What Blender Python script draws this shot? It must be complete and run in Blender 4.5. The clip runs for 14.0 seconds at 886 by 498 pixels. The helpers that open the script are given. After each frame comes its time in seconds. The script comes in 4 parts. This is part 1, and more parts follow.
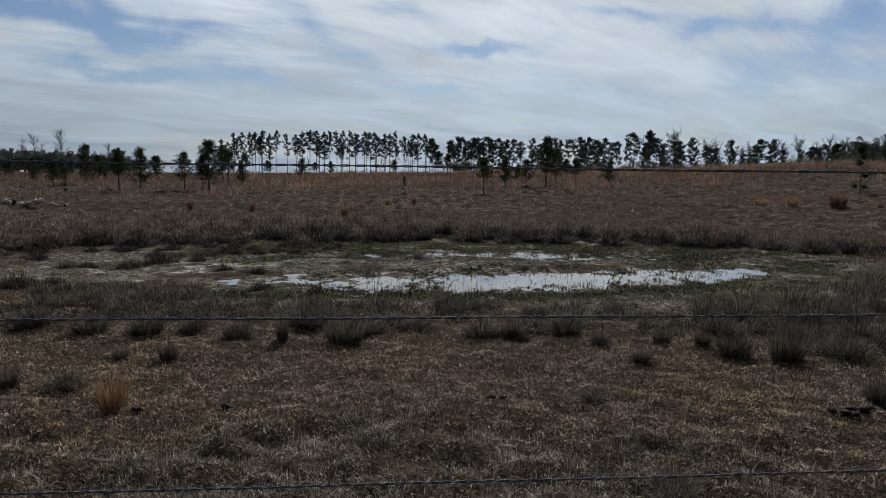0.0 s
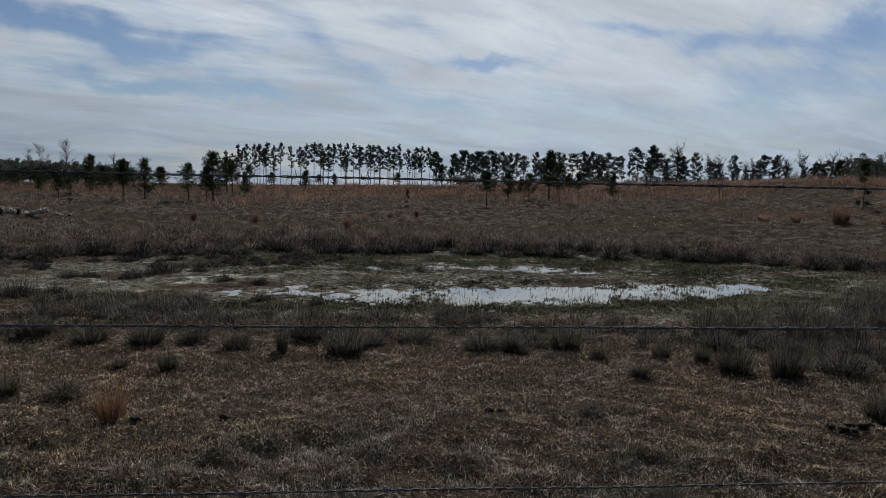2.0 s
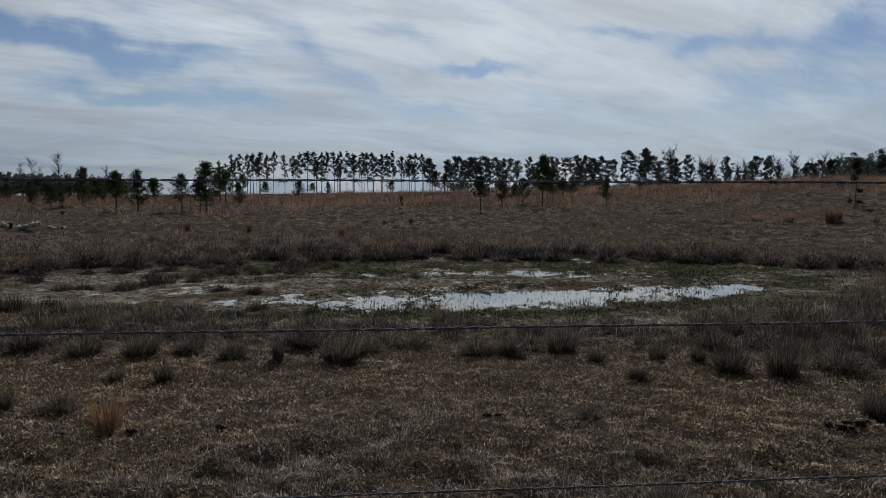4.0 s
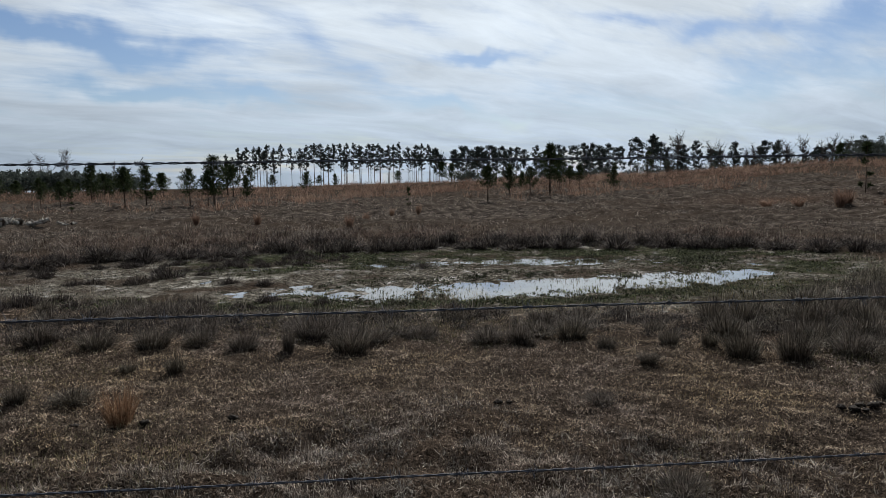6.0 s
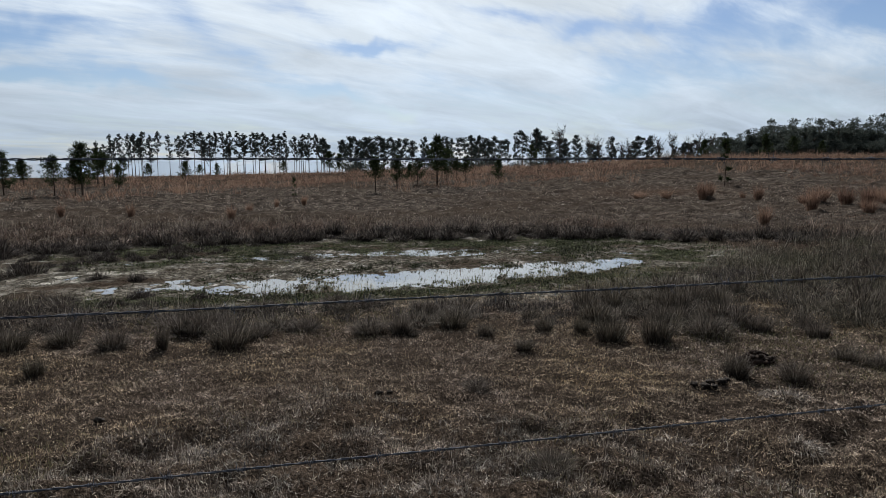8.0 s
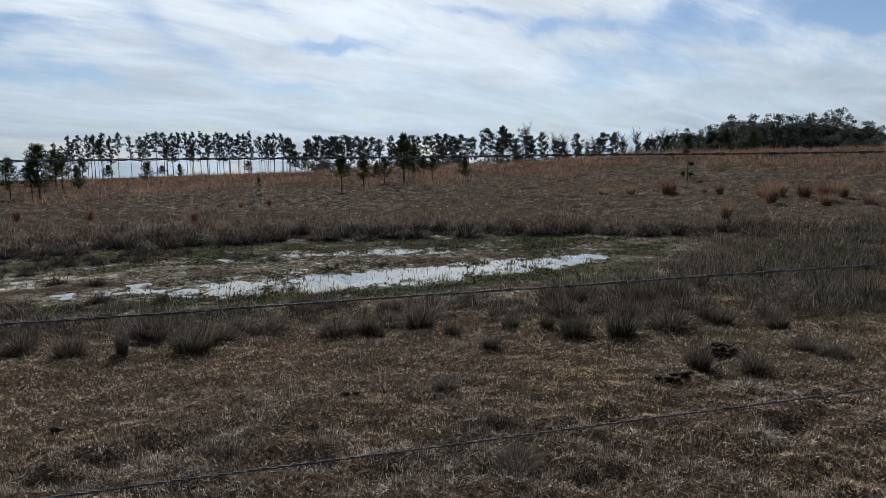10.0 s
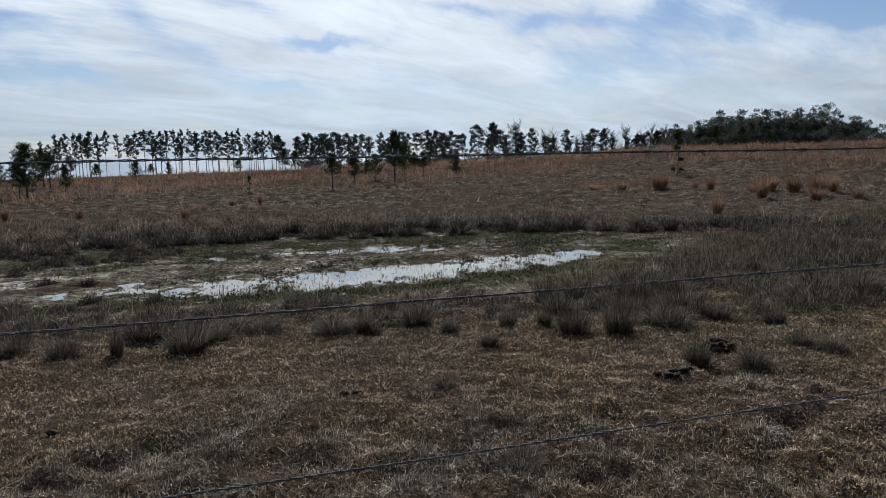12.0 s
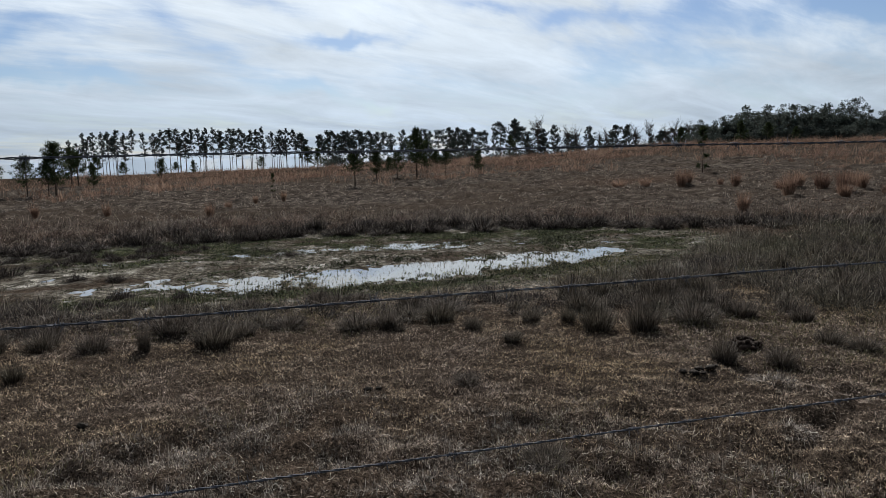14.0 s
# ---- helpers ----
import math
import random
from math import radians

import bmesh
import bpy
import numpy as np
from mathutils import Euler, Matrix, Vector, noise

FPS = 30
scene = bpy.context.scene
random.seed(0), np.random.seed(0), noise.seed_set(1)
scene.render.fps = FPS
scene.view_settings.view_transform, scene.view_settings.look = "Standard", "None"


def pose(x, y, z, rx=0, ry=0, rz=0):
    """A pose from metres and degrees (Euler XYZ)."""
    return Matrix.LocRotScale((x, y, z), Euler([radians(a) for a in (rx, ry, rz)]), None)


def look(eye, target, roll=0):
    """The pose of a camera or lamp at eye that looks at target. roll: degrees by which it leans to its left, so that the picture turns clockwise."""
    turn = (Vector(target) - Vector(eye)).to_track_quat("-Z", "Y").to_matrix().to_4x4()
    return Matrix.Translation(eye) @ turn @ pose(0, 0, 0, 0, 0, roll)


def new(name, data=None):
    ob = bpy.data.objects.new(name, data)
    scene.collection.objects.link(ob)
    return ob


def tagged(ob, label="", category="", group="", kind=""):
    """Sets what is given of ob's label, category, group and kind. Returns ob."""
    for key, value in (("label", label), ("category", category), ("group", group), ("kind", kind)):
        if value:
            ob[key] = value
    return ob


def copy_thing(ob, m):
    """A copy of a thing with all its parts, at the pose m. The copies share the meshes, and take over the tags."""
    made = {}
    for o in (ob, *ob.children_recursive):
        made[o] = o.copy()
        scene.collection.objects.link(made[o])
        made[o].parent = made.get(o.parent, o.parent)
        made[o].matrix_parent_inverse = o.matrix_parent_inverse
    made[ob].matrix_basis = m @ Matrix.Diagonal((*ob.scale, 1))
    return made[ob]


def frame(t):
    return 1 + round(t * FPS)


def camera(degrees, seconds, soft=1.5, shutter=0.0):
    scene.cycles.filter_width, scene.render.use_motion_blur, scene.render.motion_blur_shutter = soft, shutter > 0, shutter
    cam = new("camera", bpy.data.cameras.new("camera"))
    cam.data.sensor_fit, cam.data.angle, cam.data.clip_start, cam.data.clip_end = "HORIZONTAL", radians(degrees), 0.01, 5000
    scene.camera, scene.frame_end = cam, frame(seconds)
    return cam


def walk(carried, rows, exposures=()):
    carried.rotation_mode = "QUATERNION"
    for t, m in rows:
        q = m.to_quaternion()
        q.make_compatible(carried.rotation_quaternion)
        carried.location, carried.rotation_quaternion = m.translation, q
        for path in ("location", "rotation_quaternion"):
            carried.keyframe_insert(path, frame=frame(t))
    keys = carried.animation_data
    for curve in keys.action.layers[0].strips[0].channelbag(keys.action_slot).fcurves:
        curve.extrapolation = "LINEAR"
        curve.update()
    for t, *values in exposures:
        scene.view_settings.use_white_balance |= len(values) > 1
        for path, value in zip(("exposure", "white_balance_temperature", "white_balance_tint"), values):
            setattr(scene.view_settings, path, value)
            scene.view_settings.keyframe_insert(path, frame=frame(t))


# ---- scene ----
cam = camera(64.9, 14.0, soft=0.6)
PATH = [
    (0, 0.111, 0.007, 1.766, 83.02, -0.79, 0.12),
    (0.5, 0.102, 0.003, 1.763, 83.22, -0.99, 0.28),
    (1, 0.100, -0.002, 1.763, 83.50, -1.28, 0.45),
    (1.5, 0.116, -0.003, 1.763, 83.77, -1.39, 0.54),
    (2, 0.140, -0.016, 1.766, 84.08, -1.25, 0.42),
    (2.5, 0.148, -0.020, 1.766, 84.36, -1.07, 0.27),
    (3, 0.150, -0.025, 1.767, 84.62, -0.83, 0.09),
    (5.5, 0.127, 0.004, 1.741, 84.30, 0.67, 0.18),
    (6, 0.137, -0.002, 1.741, 83.81, 0.73, 0.45),
    (6.5, 0.160, -0.026, 1.749, 83.59, 0.67, 0.10),
    (6.7, 0.170, -0.034, 1.749, 83.51, 0.48, -0.90),
    (7, 0.189, -0.048, 1.750, 83.36, -0.03, -4.74),
    (7.5, 0.204, -0.055, 1.752, 83.15, -0.08, -7.76),
    (9.8, 0.219, -0.048, 1.757, 82.82, 0.69, -10.59),
    (10, 0.242, -0.043, 1.753, 82.85, 0.72, -11.31),
    (10.5, 0.247, -0.045, 1.756, 82.92, 0.86, -12.42),
    (11, 0.227, -0.022, 1.756, 82.83, 0.95, -12.56),
    (11.5, 0.197, -0.006, 1.759, 82.67, 0.96, -12.40),
    (12, 0.188, 0.003, 1.757, 82.57, 1.03, -12.13),
    (12.5, 0.175, 0.009, 1.757, 82.50, 1.13, -11.01),
    (13, 0.175, 0.006, 1.756, 82.49, 1.12, -10.69),
    (13.5, 0.175, 0.002, 1.758, 82.45, 1.15, -10.52),
    (14, 0.175, 0.008, 1.752, 82.38, 1.23, -10.36),
]
EXPOSURES = [(0, -0.22), (3.2, -0.42), (5.3, -0.12), (6.5, 0.1), (14, 0.14)]
walk(cam, [(t, pose(x, y, z, rx, ry, rz)) for t, x, y, z, rx, ry, rz in PATH], EXPOSURES)

# ---- sky and sun ----
SUN_AZ, SUN_EL = 8.0, 36.0      # degrees right of +y, above the horizon


def heading(az, el):
    a, e = radians(az), radians(el)
    return Vector((math.sin(a) * math.cos(e), math.cos(a) * math.cos(e), math.sin(e)))


def build_sky():
    world = bpy.data.worlds.new("sky")
    scene.world = world
    world.use_nodes = True
    nt = world.node_tree
    nt.nodes.clear()
    N, L = nt.nodes.new, nt.links.new

    def math_node(op, a, b=None, c=None):
        n = N("ShaderNodeMath")
        n.operation = op
        for i, v in enumerate((a, b, c)):
            if v is None:
                continue
            if isinstance(v, (int, float)):
                n.inputs[i].default_value = v
            else:
                L(v, n.inputs[i])
        return n.outputs[0]

    def vec_node(op, a, b=None):
        n = N("ShaderNodeVectorMath")
        n.operation = op
        for i, v in enumerate((a, b)):
            if v is None:
                continue
            if isinstance(v, (tuple, Vector)):
                n.inputs[i].default_value = v
            else:
                L(v, n.inputs[i])
        return n

    tc = N("ShaderNodeTexCoord").outputs["Generated"]
    sep = N("ShaderNodeSeparateXYZ")
    L(tc, sep.inputs[0])
    up = math_node("MAXIMUM", sep.outputs[2], 0.0)
    den = math_node("ADD", up, 0.16)
    u = math_node("DIVIDE", sep.outputs[0], den)
    v = math_node("DIVIDE", sep.outputs[1], den)
    flat = N("ShaderNodeCombineXYZ")
    L(u, flat.inputs[0])
    L(v, flat.inputs[1])

    def cloud_noise(rot, stretch, scale, detail, dist, rough=0.55):
        mp = N("ShaderNodeMapping")
        mp.vector_type = "TEXTURE"
        mp.inputs["Rotation"].default_value = (0, 0, radians(rot))
        mp.inputs["Scale"].default_value = stretch
        L(flat.outputs[0], mp.inputs[0])
        n = N("ShaderNodeTexNoise")
        n.inputs["Scale"].default_value = scale
        n.inputs["Detail"].default_value = detail
        n.inputs["Distortion"].default_value = dist
        n.inputs["Roughness"].default_value = rough
        L(mp.outputs[0], n.inputs["Vector"])
        return n.outputs[0]

    streaks = cloud_noise(40, (2.1, 1.0, 1), 1.5, 7, 0.5, 0.55)
    wisps = cloud_noise(28, (2.2, 1.0, 1), 4.2, 8, 0.8, 0.58)
    broad = cloud_noise(75, (1.5, 1.0, 1), 0.7, 3, 0.3)
    # warped direction, for ragged edges of the blue gaps
    wn = N("ShaderNodeTexNoise")
    wn.inputs["Scale"].default_value = 9.0
    wn.inputs["Detail"].default_value = 4.0
    L(tc, wn.inputs["Vector"])
    off = vec_node("SUBTRACT", wn.outputs["Color"], (0.5, 0.5, 0.5))
    sc = N("ShaderNodeVectorMath")
    sc.operation = "SCALE"
    L(off.outputs[0], sc.inputs[0])
    sc.inputs[3].default_value = 0.10
    warped = vec_node("ADD", tc, sc.outputs[0]).outputs[0]
    gaps = None
    for az, el, a, b, tilt, amount in BLUE_GAPS:
        c = heading(az, el)
        right = Vector((math.cos(radians(az)), -math.sin(radians(az)), 0))
        above = right.cross(c)
        t1 = right * math.cos(radians(tilt)) + above * math.sin(radians(tilt))
        t2 = above * math.cos(radians(tilt)) - right * math.sin(radians(tilt))
        d = vec_node("SUBTRACT", warped, c).outputs[0]
        p = vec_node("DOT_PRODUCT", d, t1 / radians(a)).outputs["Value"]
        q = vec_node("DOT_PRODUCT", d, t2 / radians(b)).outputs["Value"]
        s = math_node("ADD", math_node("MULTIPLY", p, p), math_node("MULTIPLY", q, q))
        g = math_node("MULTIPLY", math_node("EXPONENT", math_node("MULTIPLY", s, -1.0)), amount)
        gaps = g if gaps is None else math_node("ADD", gaps, g)
    cover = math_node("ADD", math_node("MULTIPLY", streaks, 1.5), math_node("MULTIPLY", wisps, 0.9))
    cover = math_node("ADD", cover, math_node("MULTIPLY", broad, 0.45))
    fibres = cloud_noise(36, (2.8, 1.0, 1), 9.0, 9, 0.7, 0.66)
    cover = math_node("ADD", cover, math_node("MULTIPLY", math_node("SUBTRACT", fibres, 0.5), 0.55))
    cover = math_node("SUBTRACT", cover, gaps)
    ramp = N("ShaderNodeMapRange")
    ramp.interpolation_type = "SMOOTHSTEP"
    ramp.inputs["From Min"].default_value = 0.62
    ramp.inputs["From Max"].default_value = 1.58
    L(cover, ramp.inputs["Value"])
    sky = N("ShaderNodeTexSky")
    sky.sky_type = "NISHITA"
    sky.sun_disc = False
    sky.sun_elevation = radians(SUN_EL)
    sky.sun_rotation = radians(SUN_AZ)
    sky.air_density, sky.dust_density, sky.ozone_density = 1.0, 0.3, 3.0
    dim = N("ShaderNodeMix")
    dim.data_type = "RGBA"
    dim.blend_type = "MULTIPLY"
    dim.inputs["Factor"].default_value = 1.0
    L(sky.outputs[0], dim.inputs["A"])
    dim.inputs["B"].default_value = SKY_TINT
    # thin cloud: pale blue-grey near the horizon, brighter higher up
    lift = N("ShaderNodeMapRange")
    lift.inputs["From Min"].default_value = 0.02
    lift.inputs["From Max"].default_value = 0.20
    L(up, lift.inputs["Value"])
    tone = N("ShaderNodeMix")
    tone.data_type = "RGBA"
    L(lift.outputs[0], tone.inputs["Factor"])
    tone.inputs["A"].default_value = CLOUD_LOW
    tone.inputs["B"].default_value = CLOUD_HIGH
    # thin cloud is brightest round the sun and dull away from it
    toward = vec_node("DOT_PRODUCT", tc, heading(SUN_AZ, SUN_EL)).outputs["Value"]
    glow = N("ShaderNodeMapRange")
    glow.interpolation_type = "SMOOTHSTEP"
    glow.inputs["From Min"].default_value = 0.1
    glow.inputs["From Max"].default_value = 0.95
    glow.inputs["To Min"].default_value = 0.16
    glow.inputs["To Max"].default_value = 1.08
    L(toward, glow.inputs["Value"])
    lit = N("ShaderNodeVectorMath")
    lit.operation = "SCALE"
    L(tone.outputs["Result"], lit.inputs[0])
    folds = cloud_noise(34, (2.0, 1.0, 1), 2.2, 8, 0.6, 0.58)
    shade = N("ShaderNodeMapRange")
    shade.inputs["From Min"].default_value = 0.3
    shade.inputs["From Max"].default_value = 0.68
    shade.inputs["To Min"].default_value = 0.82
    shade.inputs["To Max"].default_value = 1.15
    L(folds, shade.inputs["Value"])
    combed = math_node("ADD", shade.outputs[0], math_node("MULTIPLY", math_node("SUBTRACT", fibres, 0.5), 0.16))
    L(math_node("MULTIPLY", glow.outputs[0], combed), lit.inputs[3])
    mix = N("ShaderNodeMix")
    mix.data_type = "RGBA"
    L(ramp.outputs[0], mix.inputs["Factor"])
    L(dim.outputs["Result"], mix.inputs["A"])
    L(lit.outputs[0], mix.inputs["B"])
    bg = N("ShaderNodeBackground")
    L(mix.outputs["Result"], bg.inputs["Color"])
    bg.inputs["Strength"].default_value = SKY_STRENGTH
    out = N("ShaderNodeOutputWorld")
    L(bg.outputs[0], out.inputs["Surface"])


SKY_STRENGTH = 0.10
CLOUD_LOW, CLOUD_HIGH = (4.4, 5.3, 6.4, 1), (6.6, 7.35, 8.1, 1)
SKY_TINT = (0.60, 0.62, 0.70, 1)
# az, el, half length, half height, tilt (degrees), depth
BLUE_GAPS = [
    (-24, 6.4, 4.5, 0.8, 4, 0.9), (-29.7, 10.3, 7, 0.8, -8, 0.9), (-21, 9.6, 6, 0.8, -10, 0.4),
    (3.9, 9.0, 4.2, 0.55, 0, 1.0), (-15.8, 6.0, 4, 0.6, -6, 0.55), (0.2, 5.6, 3.2, 0.6, -10, 0.75),
    (5.2, 4.7, 2.0, 0.4, 0, 0.55), (21.4, 10.6, 4.5, 0.7, -5, 0.6), (14.4, 11.9, 4, 0.6, 0, 0.5),
    (31, 9, 3.5, 4.0, 60, 0.35), (26.5, 8.4, 6, 2.0, 35, 0.5), (37, 9, 9, 3, 5, 0.35), (43, 10.6, 5, 1.0, 8, 1.2), (-2.5, 11.8, 3.2, 1.0, -15, 0.5), (-1.3, 12.8, 0.9, 0.35, 0, -0.9), (-9, 9.5, 7, 1.3, -32, 0.28),
]
build_sky()

sun = new("sun", bpy.data.lights.new("sun", "SUN"))
sun.data.energy, sun.data.angle, sun.data.color = 4.8, radians(0.8), (1.0, 0.95, 0.88)
sun.matrix_world = look(heading(SUN_AZ, SUN_EL) * 50, (0, 0, 0))


# ---- materials ----
def material(name, rough=0.8, spec=0.3, metal=0.0):
    m = bpy.data.materials.new(name)
    m.use_nodes = True
    b = m.node_tree.nodes["Principled BSDF"]
    b.inputs["Roughness"].default_value = rough
    b.inputs["Specular IOR Level"].default_value = spec
    b.inputs["Metallic"].default_value = metal
    return m, m.node_tree, b


def ramp_node(nt, fac, stops):
    r = nt.nodes.new("ShaderNodeValToRGB")
    els = r.color_ramp.elements
    while len(els) < len(stops):
        els.new(0.5)
    for e, (p, c) in zip(els, stops):
        e.position, e.color = p, (*c, 1)
    nt.links.new(fac, r.inputs[0])
    return r.outputs[0]


def noise_node(nt, scale, detail=4, rough=0.6, dist=0.0, vector=None):
    n = nt.nodes.new("ShaderNodeTexNoise")
    n.inputs["Scale"].default_value = scale
    n.inputs["Detail"].default_value = detail
    n.inputs["Roughness"].default_value = rough
    n.inputs["Distortion"].default_value = dist
    if vector is None:
        g = nt.nodes.new("ShaderNodeNewGeometry")
        vector = g.outputs["Position"]
    nt.links.new(vector, n.inputs["Vector"])
    return n.outputs[0]


def mix_node(nt, fac, a, b, blend="MIX"):
    n = nt.nodes.new("ShaderNodeMix")
    n.data_type, n.blend_type = "RGBA", blend
    for key, v in (("Factor", fac), ("A", a), ("B", b)):
        if isinstance(v, (int, float)):
            n.inputs[key].default_value = v
        elif isinstance(v, tuple):
            n.inputs[key].default_value = (*v, 1)
        else:
            nt.links.new(v, n.inputs[key])
    return n.outputs["Result"]


def bump_node(nt, b, height, strength, distance):
    n = nt.nodes.new("ShaderNodeBump")
    n.inputs["Strength"].default_value = strength
    n.inputs["Distance"].default_value = distance
    nt.links.new(height, n.inputs["Height"])
    nt.links.new(n.outputs[0], b.inputs["Normal"])


def blade_material(name, stops, patch=None, patch_scale=0.5, translucent=0.10, rough=0.85, dead=None, mottle=0):
    """Leaf blades: the colour varies from blade to blade and in patches."""
    m, nt, b = material(name, rough, 0.06)
    geo = nt.nodes.new("ShaderNodeNewGeometry")
    col = ramp_node(nt, geo.outputs["Random Per Island"], stops)
    if patch:
        n = noise_node(nt, patch_scale, 3)
        f = ramp_node(nt, n, [(0.42, (0, 0, 0)), (0.62, (1, 1, 1))])
        tinted = mix_node(nt, 1.0, col, patch, "MULTIPLY")
        col = mix_node(nt, f, col, tinted)
    if dead:
        n = noise_node(nt, 1.7, 4, 0.65)
        f = ramp_node(nt, n, [(0.46, (0, 0, 0)), (0.60, (1, 1, 1))])
        col = mix_node(nt, f, col, mix_node(nt, 1.0, col, dead, "MULTIPLY"))
    if mottle:
        f = ramp_node(nt, noise_node(nt, mottle, 4, 0.7), [(0.40, (0.42, 0.41, 0.42)), (0.60, (1.66, 1.68, 1.70))])
        col = mix_node(nt, 1.0, col, f, "MULTIPLY")
    nt.links.new(col, b.inputs["Base Color"])
    tr = nt.nodes.new("ShaderNodeBsdfTranslucent")
    nt.links.new(col, tr.inputs["Color"])
    mx = nt.nodes.new("ShaderNodeMixShader")
    mx.inputs[0].default_value = translucent
    out = nt.nodes["Material Output"]
    nt.links.new(b.outputs[0], mx.inputs[1])
    nt.links.new(tr.outputs[0], mx.inputs[2])
    nt.links.new(mx.outputs[0], out.inputs["Surface"])
    return m


def ground_material():
    m, nt, b = material("pasture soil and thatch", 1.0, 0.0)
    coarse = noise_node(nt, 0.35, 5, 0.6)
    fine = noise_node(nt, 22, 5, 0.7, 0.6)
    dry = ramp_node(nt, fine, [(0.25, (0.011, 0.0088, 0.0076)), (0.5, (0.042, 0.0345, 0.0285)), (0.75, (0.120, 0.100, 0.083))])
    far_tint = ramp_node(nt, coarse, [(0.35, (0.85, 0.82, 0.80)), (0.65, (1.08, 1.0, 0.93))])
    dry = mix_node(nt, 1.0, dry, far_tint, "MULTIPLY")

    def zone(key):
        a = nt.nodes.new("ShaderNodeAttribute")
        a.attribute_name = key
        return a.outputs["Fac"]

    mudn = noise_node(nt, 11.0, 8, 0.8)
    mud = ramp_node(nt, mudn, [(0.41, (0.018, 0.016, 0.013)), (0.51, (0.074, 0.068, 0.056)), (0.62, (0.29, 0.272, 0.235))])
    greenn = noise_node(nt, 7.0, 6, 0.8)
    green = ramp_node(nt, greenn, [(0.38, (0.012, 0.014, 0.008)), (0.55, (0.040, 0.044, 0.026)), (0.70, (0.16, 0.158, 0.115))])
    straw = ramp_node(nt, noise_node(nt, 2.2, 8, 0.8), [(0.38, (0.012, 0.010, 0.009)), (0.51, (0.055, 0.047, 0.041)), (0.63, (0.17, 0.148, 0.126))])
    col = mix_node(nt, zone("straw"), dry, straw)
    col = mix_node(nt, zone("mud"), col, mud)
    # pale mud; its whitish patches paint the sky's sheen on wet mud as colour
    pale = ramp_node(nt, noise_node(nt, 4.5, 7, 0.75, 0.4), [(0.46, (0.045, 0.042, 0.034)), (0.60, (0.40, 0.385, 0.345))])
    col = mix_node(nt, zone("mud_sheen"), col, pale)
    col = mix_node(nt, zone("weed"), col, green)
    col = mix_node(nt, zone("bare"), col, (0.06, 0.042, 0.032))
    grain = ramp_node(nt, noise_node(nt, 60, 5, 0.75), [(0.40, (0.30, 0.30, 0.31)), (0.62, (1.85, 1.82, 1.80))])
    col = mix_node(nt, 1.0, col, grain, "MULTIPLY")
    nt.links.new(col, b.inputs["Base Color"])
    # wet mud shines
    gloss = nt.nodes.new("ShaderNodeMapRange")
    gloss.inputs["To Min"].default_value, gloss.inputs["To Max"].default_value = 1.0, 0.30
    damp = ramp_node(nt, noise_node(nt, 3.2, 6, 0.75), [(0.54, (0, 0, 0)), (0.66, (1, 1, 1))])
    wet = nt.nodes.new("ShaderNodeMath")
    wet.operation = "MULTIPLY"
    nt.links.new(zone("mud"), wet.inputs[0])
    nt.links.new(damp, wet.inputs[1])
    nt.links.new(wet.outputs[0], gloss.inputs["Value"])
    nt.links.new(gloss.outputs[0], b.inputs["Roughness"])
    sheen = nt.nodes.new("ShaderNodeMapRange")
    sheen.inputs["To Max"].default_value = 0.45
    nt.links.new(wet.outputs[0], sheen.inputs["Value"])
    nt.links.new(sheen.outputs[0], b.inputs["Specular IOR Level"])
    clods = nt.nodes.new("ShaderNodeMath")
    clods.operation = "MULTIPLY_ADD"
    nt.links.new(noise_node(nt, 5.0, 5, 0.65), clods.inputs[0])
    clods.inputs[1].default_value = 3.0
    nt.links.new(fine, clods.inputs[2])
    bump_node(nt, b, clods.outputs[0], 0.9, 0.025)
    return m


def bark_material(name, dark, light, scale=6):
    m, nt, b = material(name, 0.9, 0.2)
    n = noise_node(nt, scale, 5, 0.65)
    nt.links.new(ramp_node(nt, n, [(0.3, dark), (0.7, light)]), b.inputs["Base Color"])
    bump_node(nt, b, n, 0.6, 0.02)
    return m


MAT_GROUND = ground_material()
MAT_THATCH = blade_material("dead pasture grass", [(0.0, (0.043, 0.0345, 0.029)), (0.4, (0.250, 0.200, 0.167)), (0.85, (0.49, 0.403, 0.333)), (1.0, (0.68, 0.595, 0.51))], (1.04, 0.99, 0.80), 0.6, dead=(0.76, 0.75, 0.75), mottle=8)
MAT_MAT = blade_material("grey matted thatch", [(0.0, (0.020, 0.0175, 0.0165)), (0.45, (0.128, 0.110, 0.098)), (0.8, (0.32, 0.283, 0.250)), (1.0, (0.60, 0.56, 0.50))], (1.02, 0.93, 0.86), 0.7, dead=(0.64, 0.68, 0.69), mottle=6)
MAT_GRAZED = blade_material("grazed pale grass", [(0.0, (0.03, 0.026, 0.022)), (0.5, (0.165, 0.144, 0.127)), (1.0, (0.52, 0.465, 0.41))], (0.8, 0.72, 0.68), 0.3, mottle=2.6)
MAT_STRAW = blade_material("bleached straw", [(0.0, (0.16, 0.13, 0.10)), (0.6, (0.30, 0.26, 0.205)), (1.0, (0.55, 0.51, 0.43))], None, 1.0)
MAT_GREENISH = blade_material("winter grass", [(0.0, (0.045, 0.045, 0.024)), (0.5, (0.122, 0.113, 0.060)), (1.0, (0.24, 0.208, 0.122))], None, 1.0)
MAT_TUFT = blade_material("dead bunchgrass", [(0.0, (0.018, 0.0155, 0.0140)), (0.5, (0.082, 0.069, 0.0610)), (0.9, (0.19, 0.163, 0.143)), (1.0, (0.40, 0.36, 0.315))], (0.86, 0.88, 0.80), 0.6, 0.22)
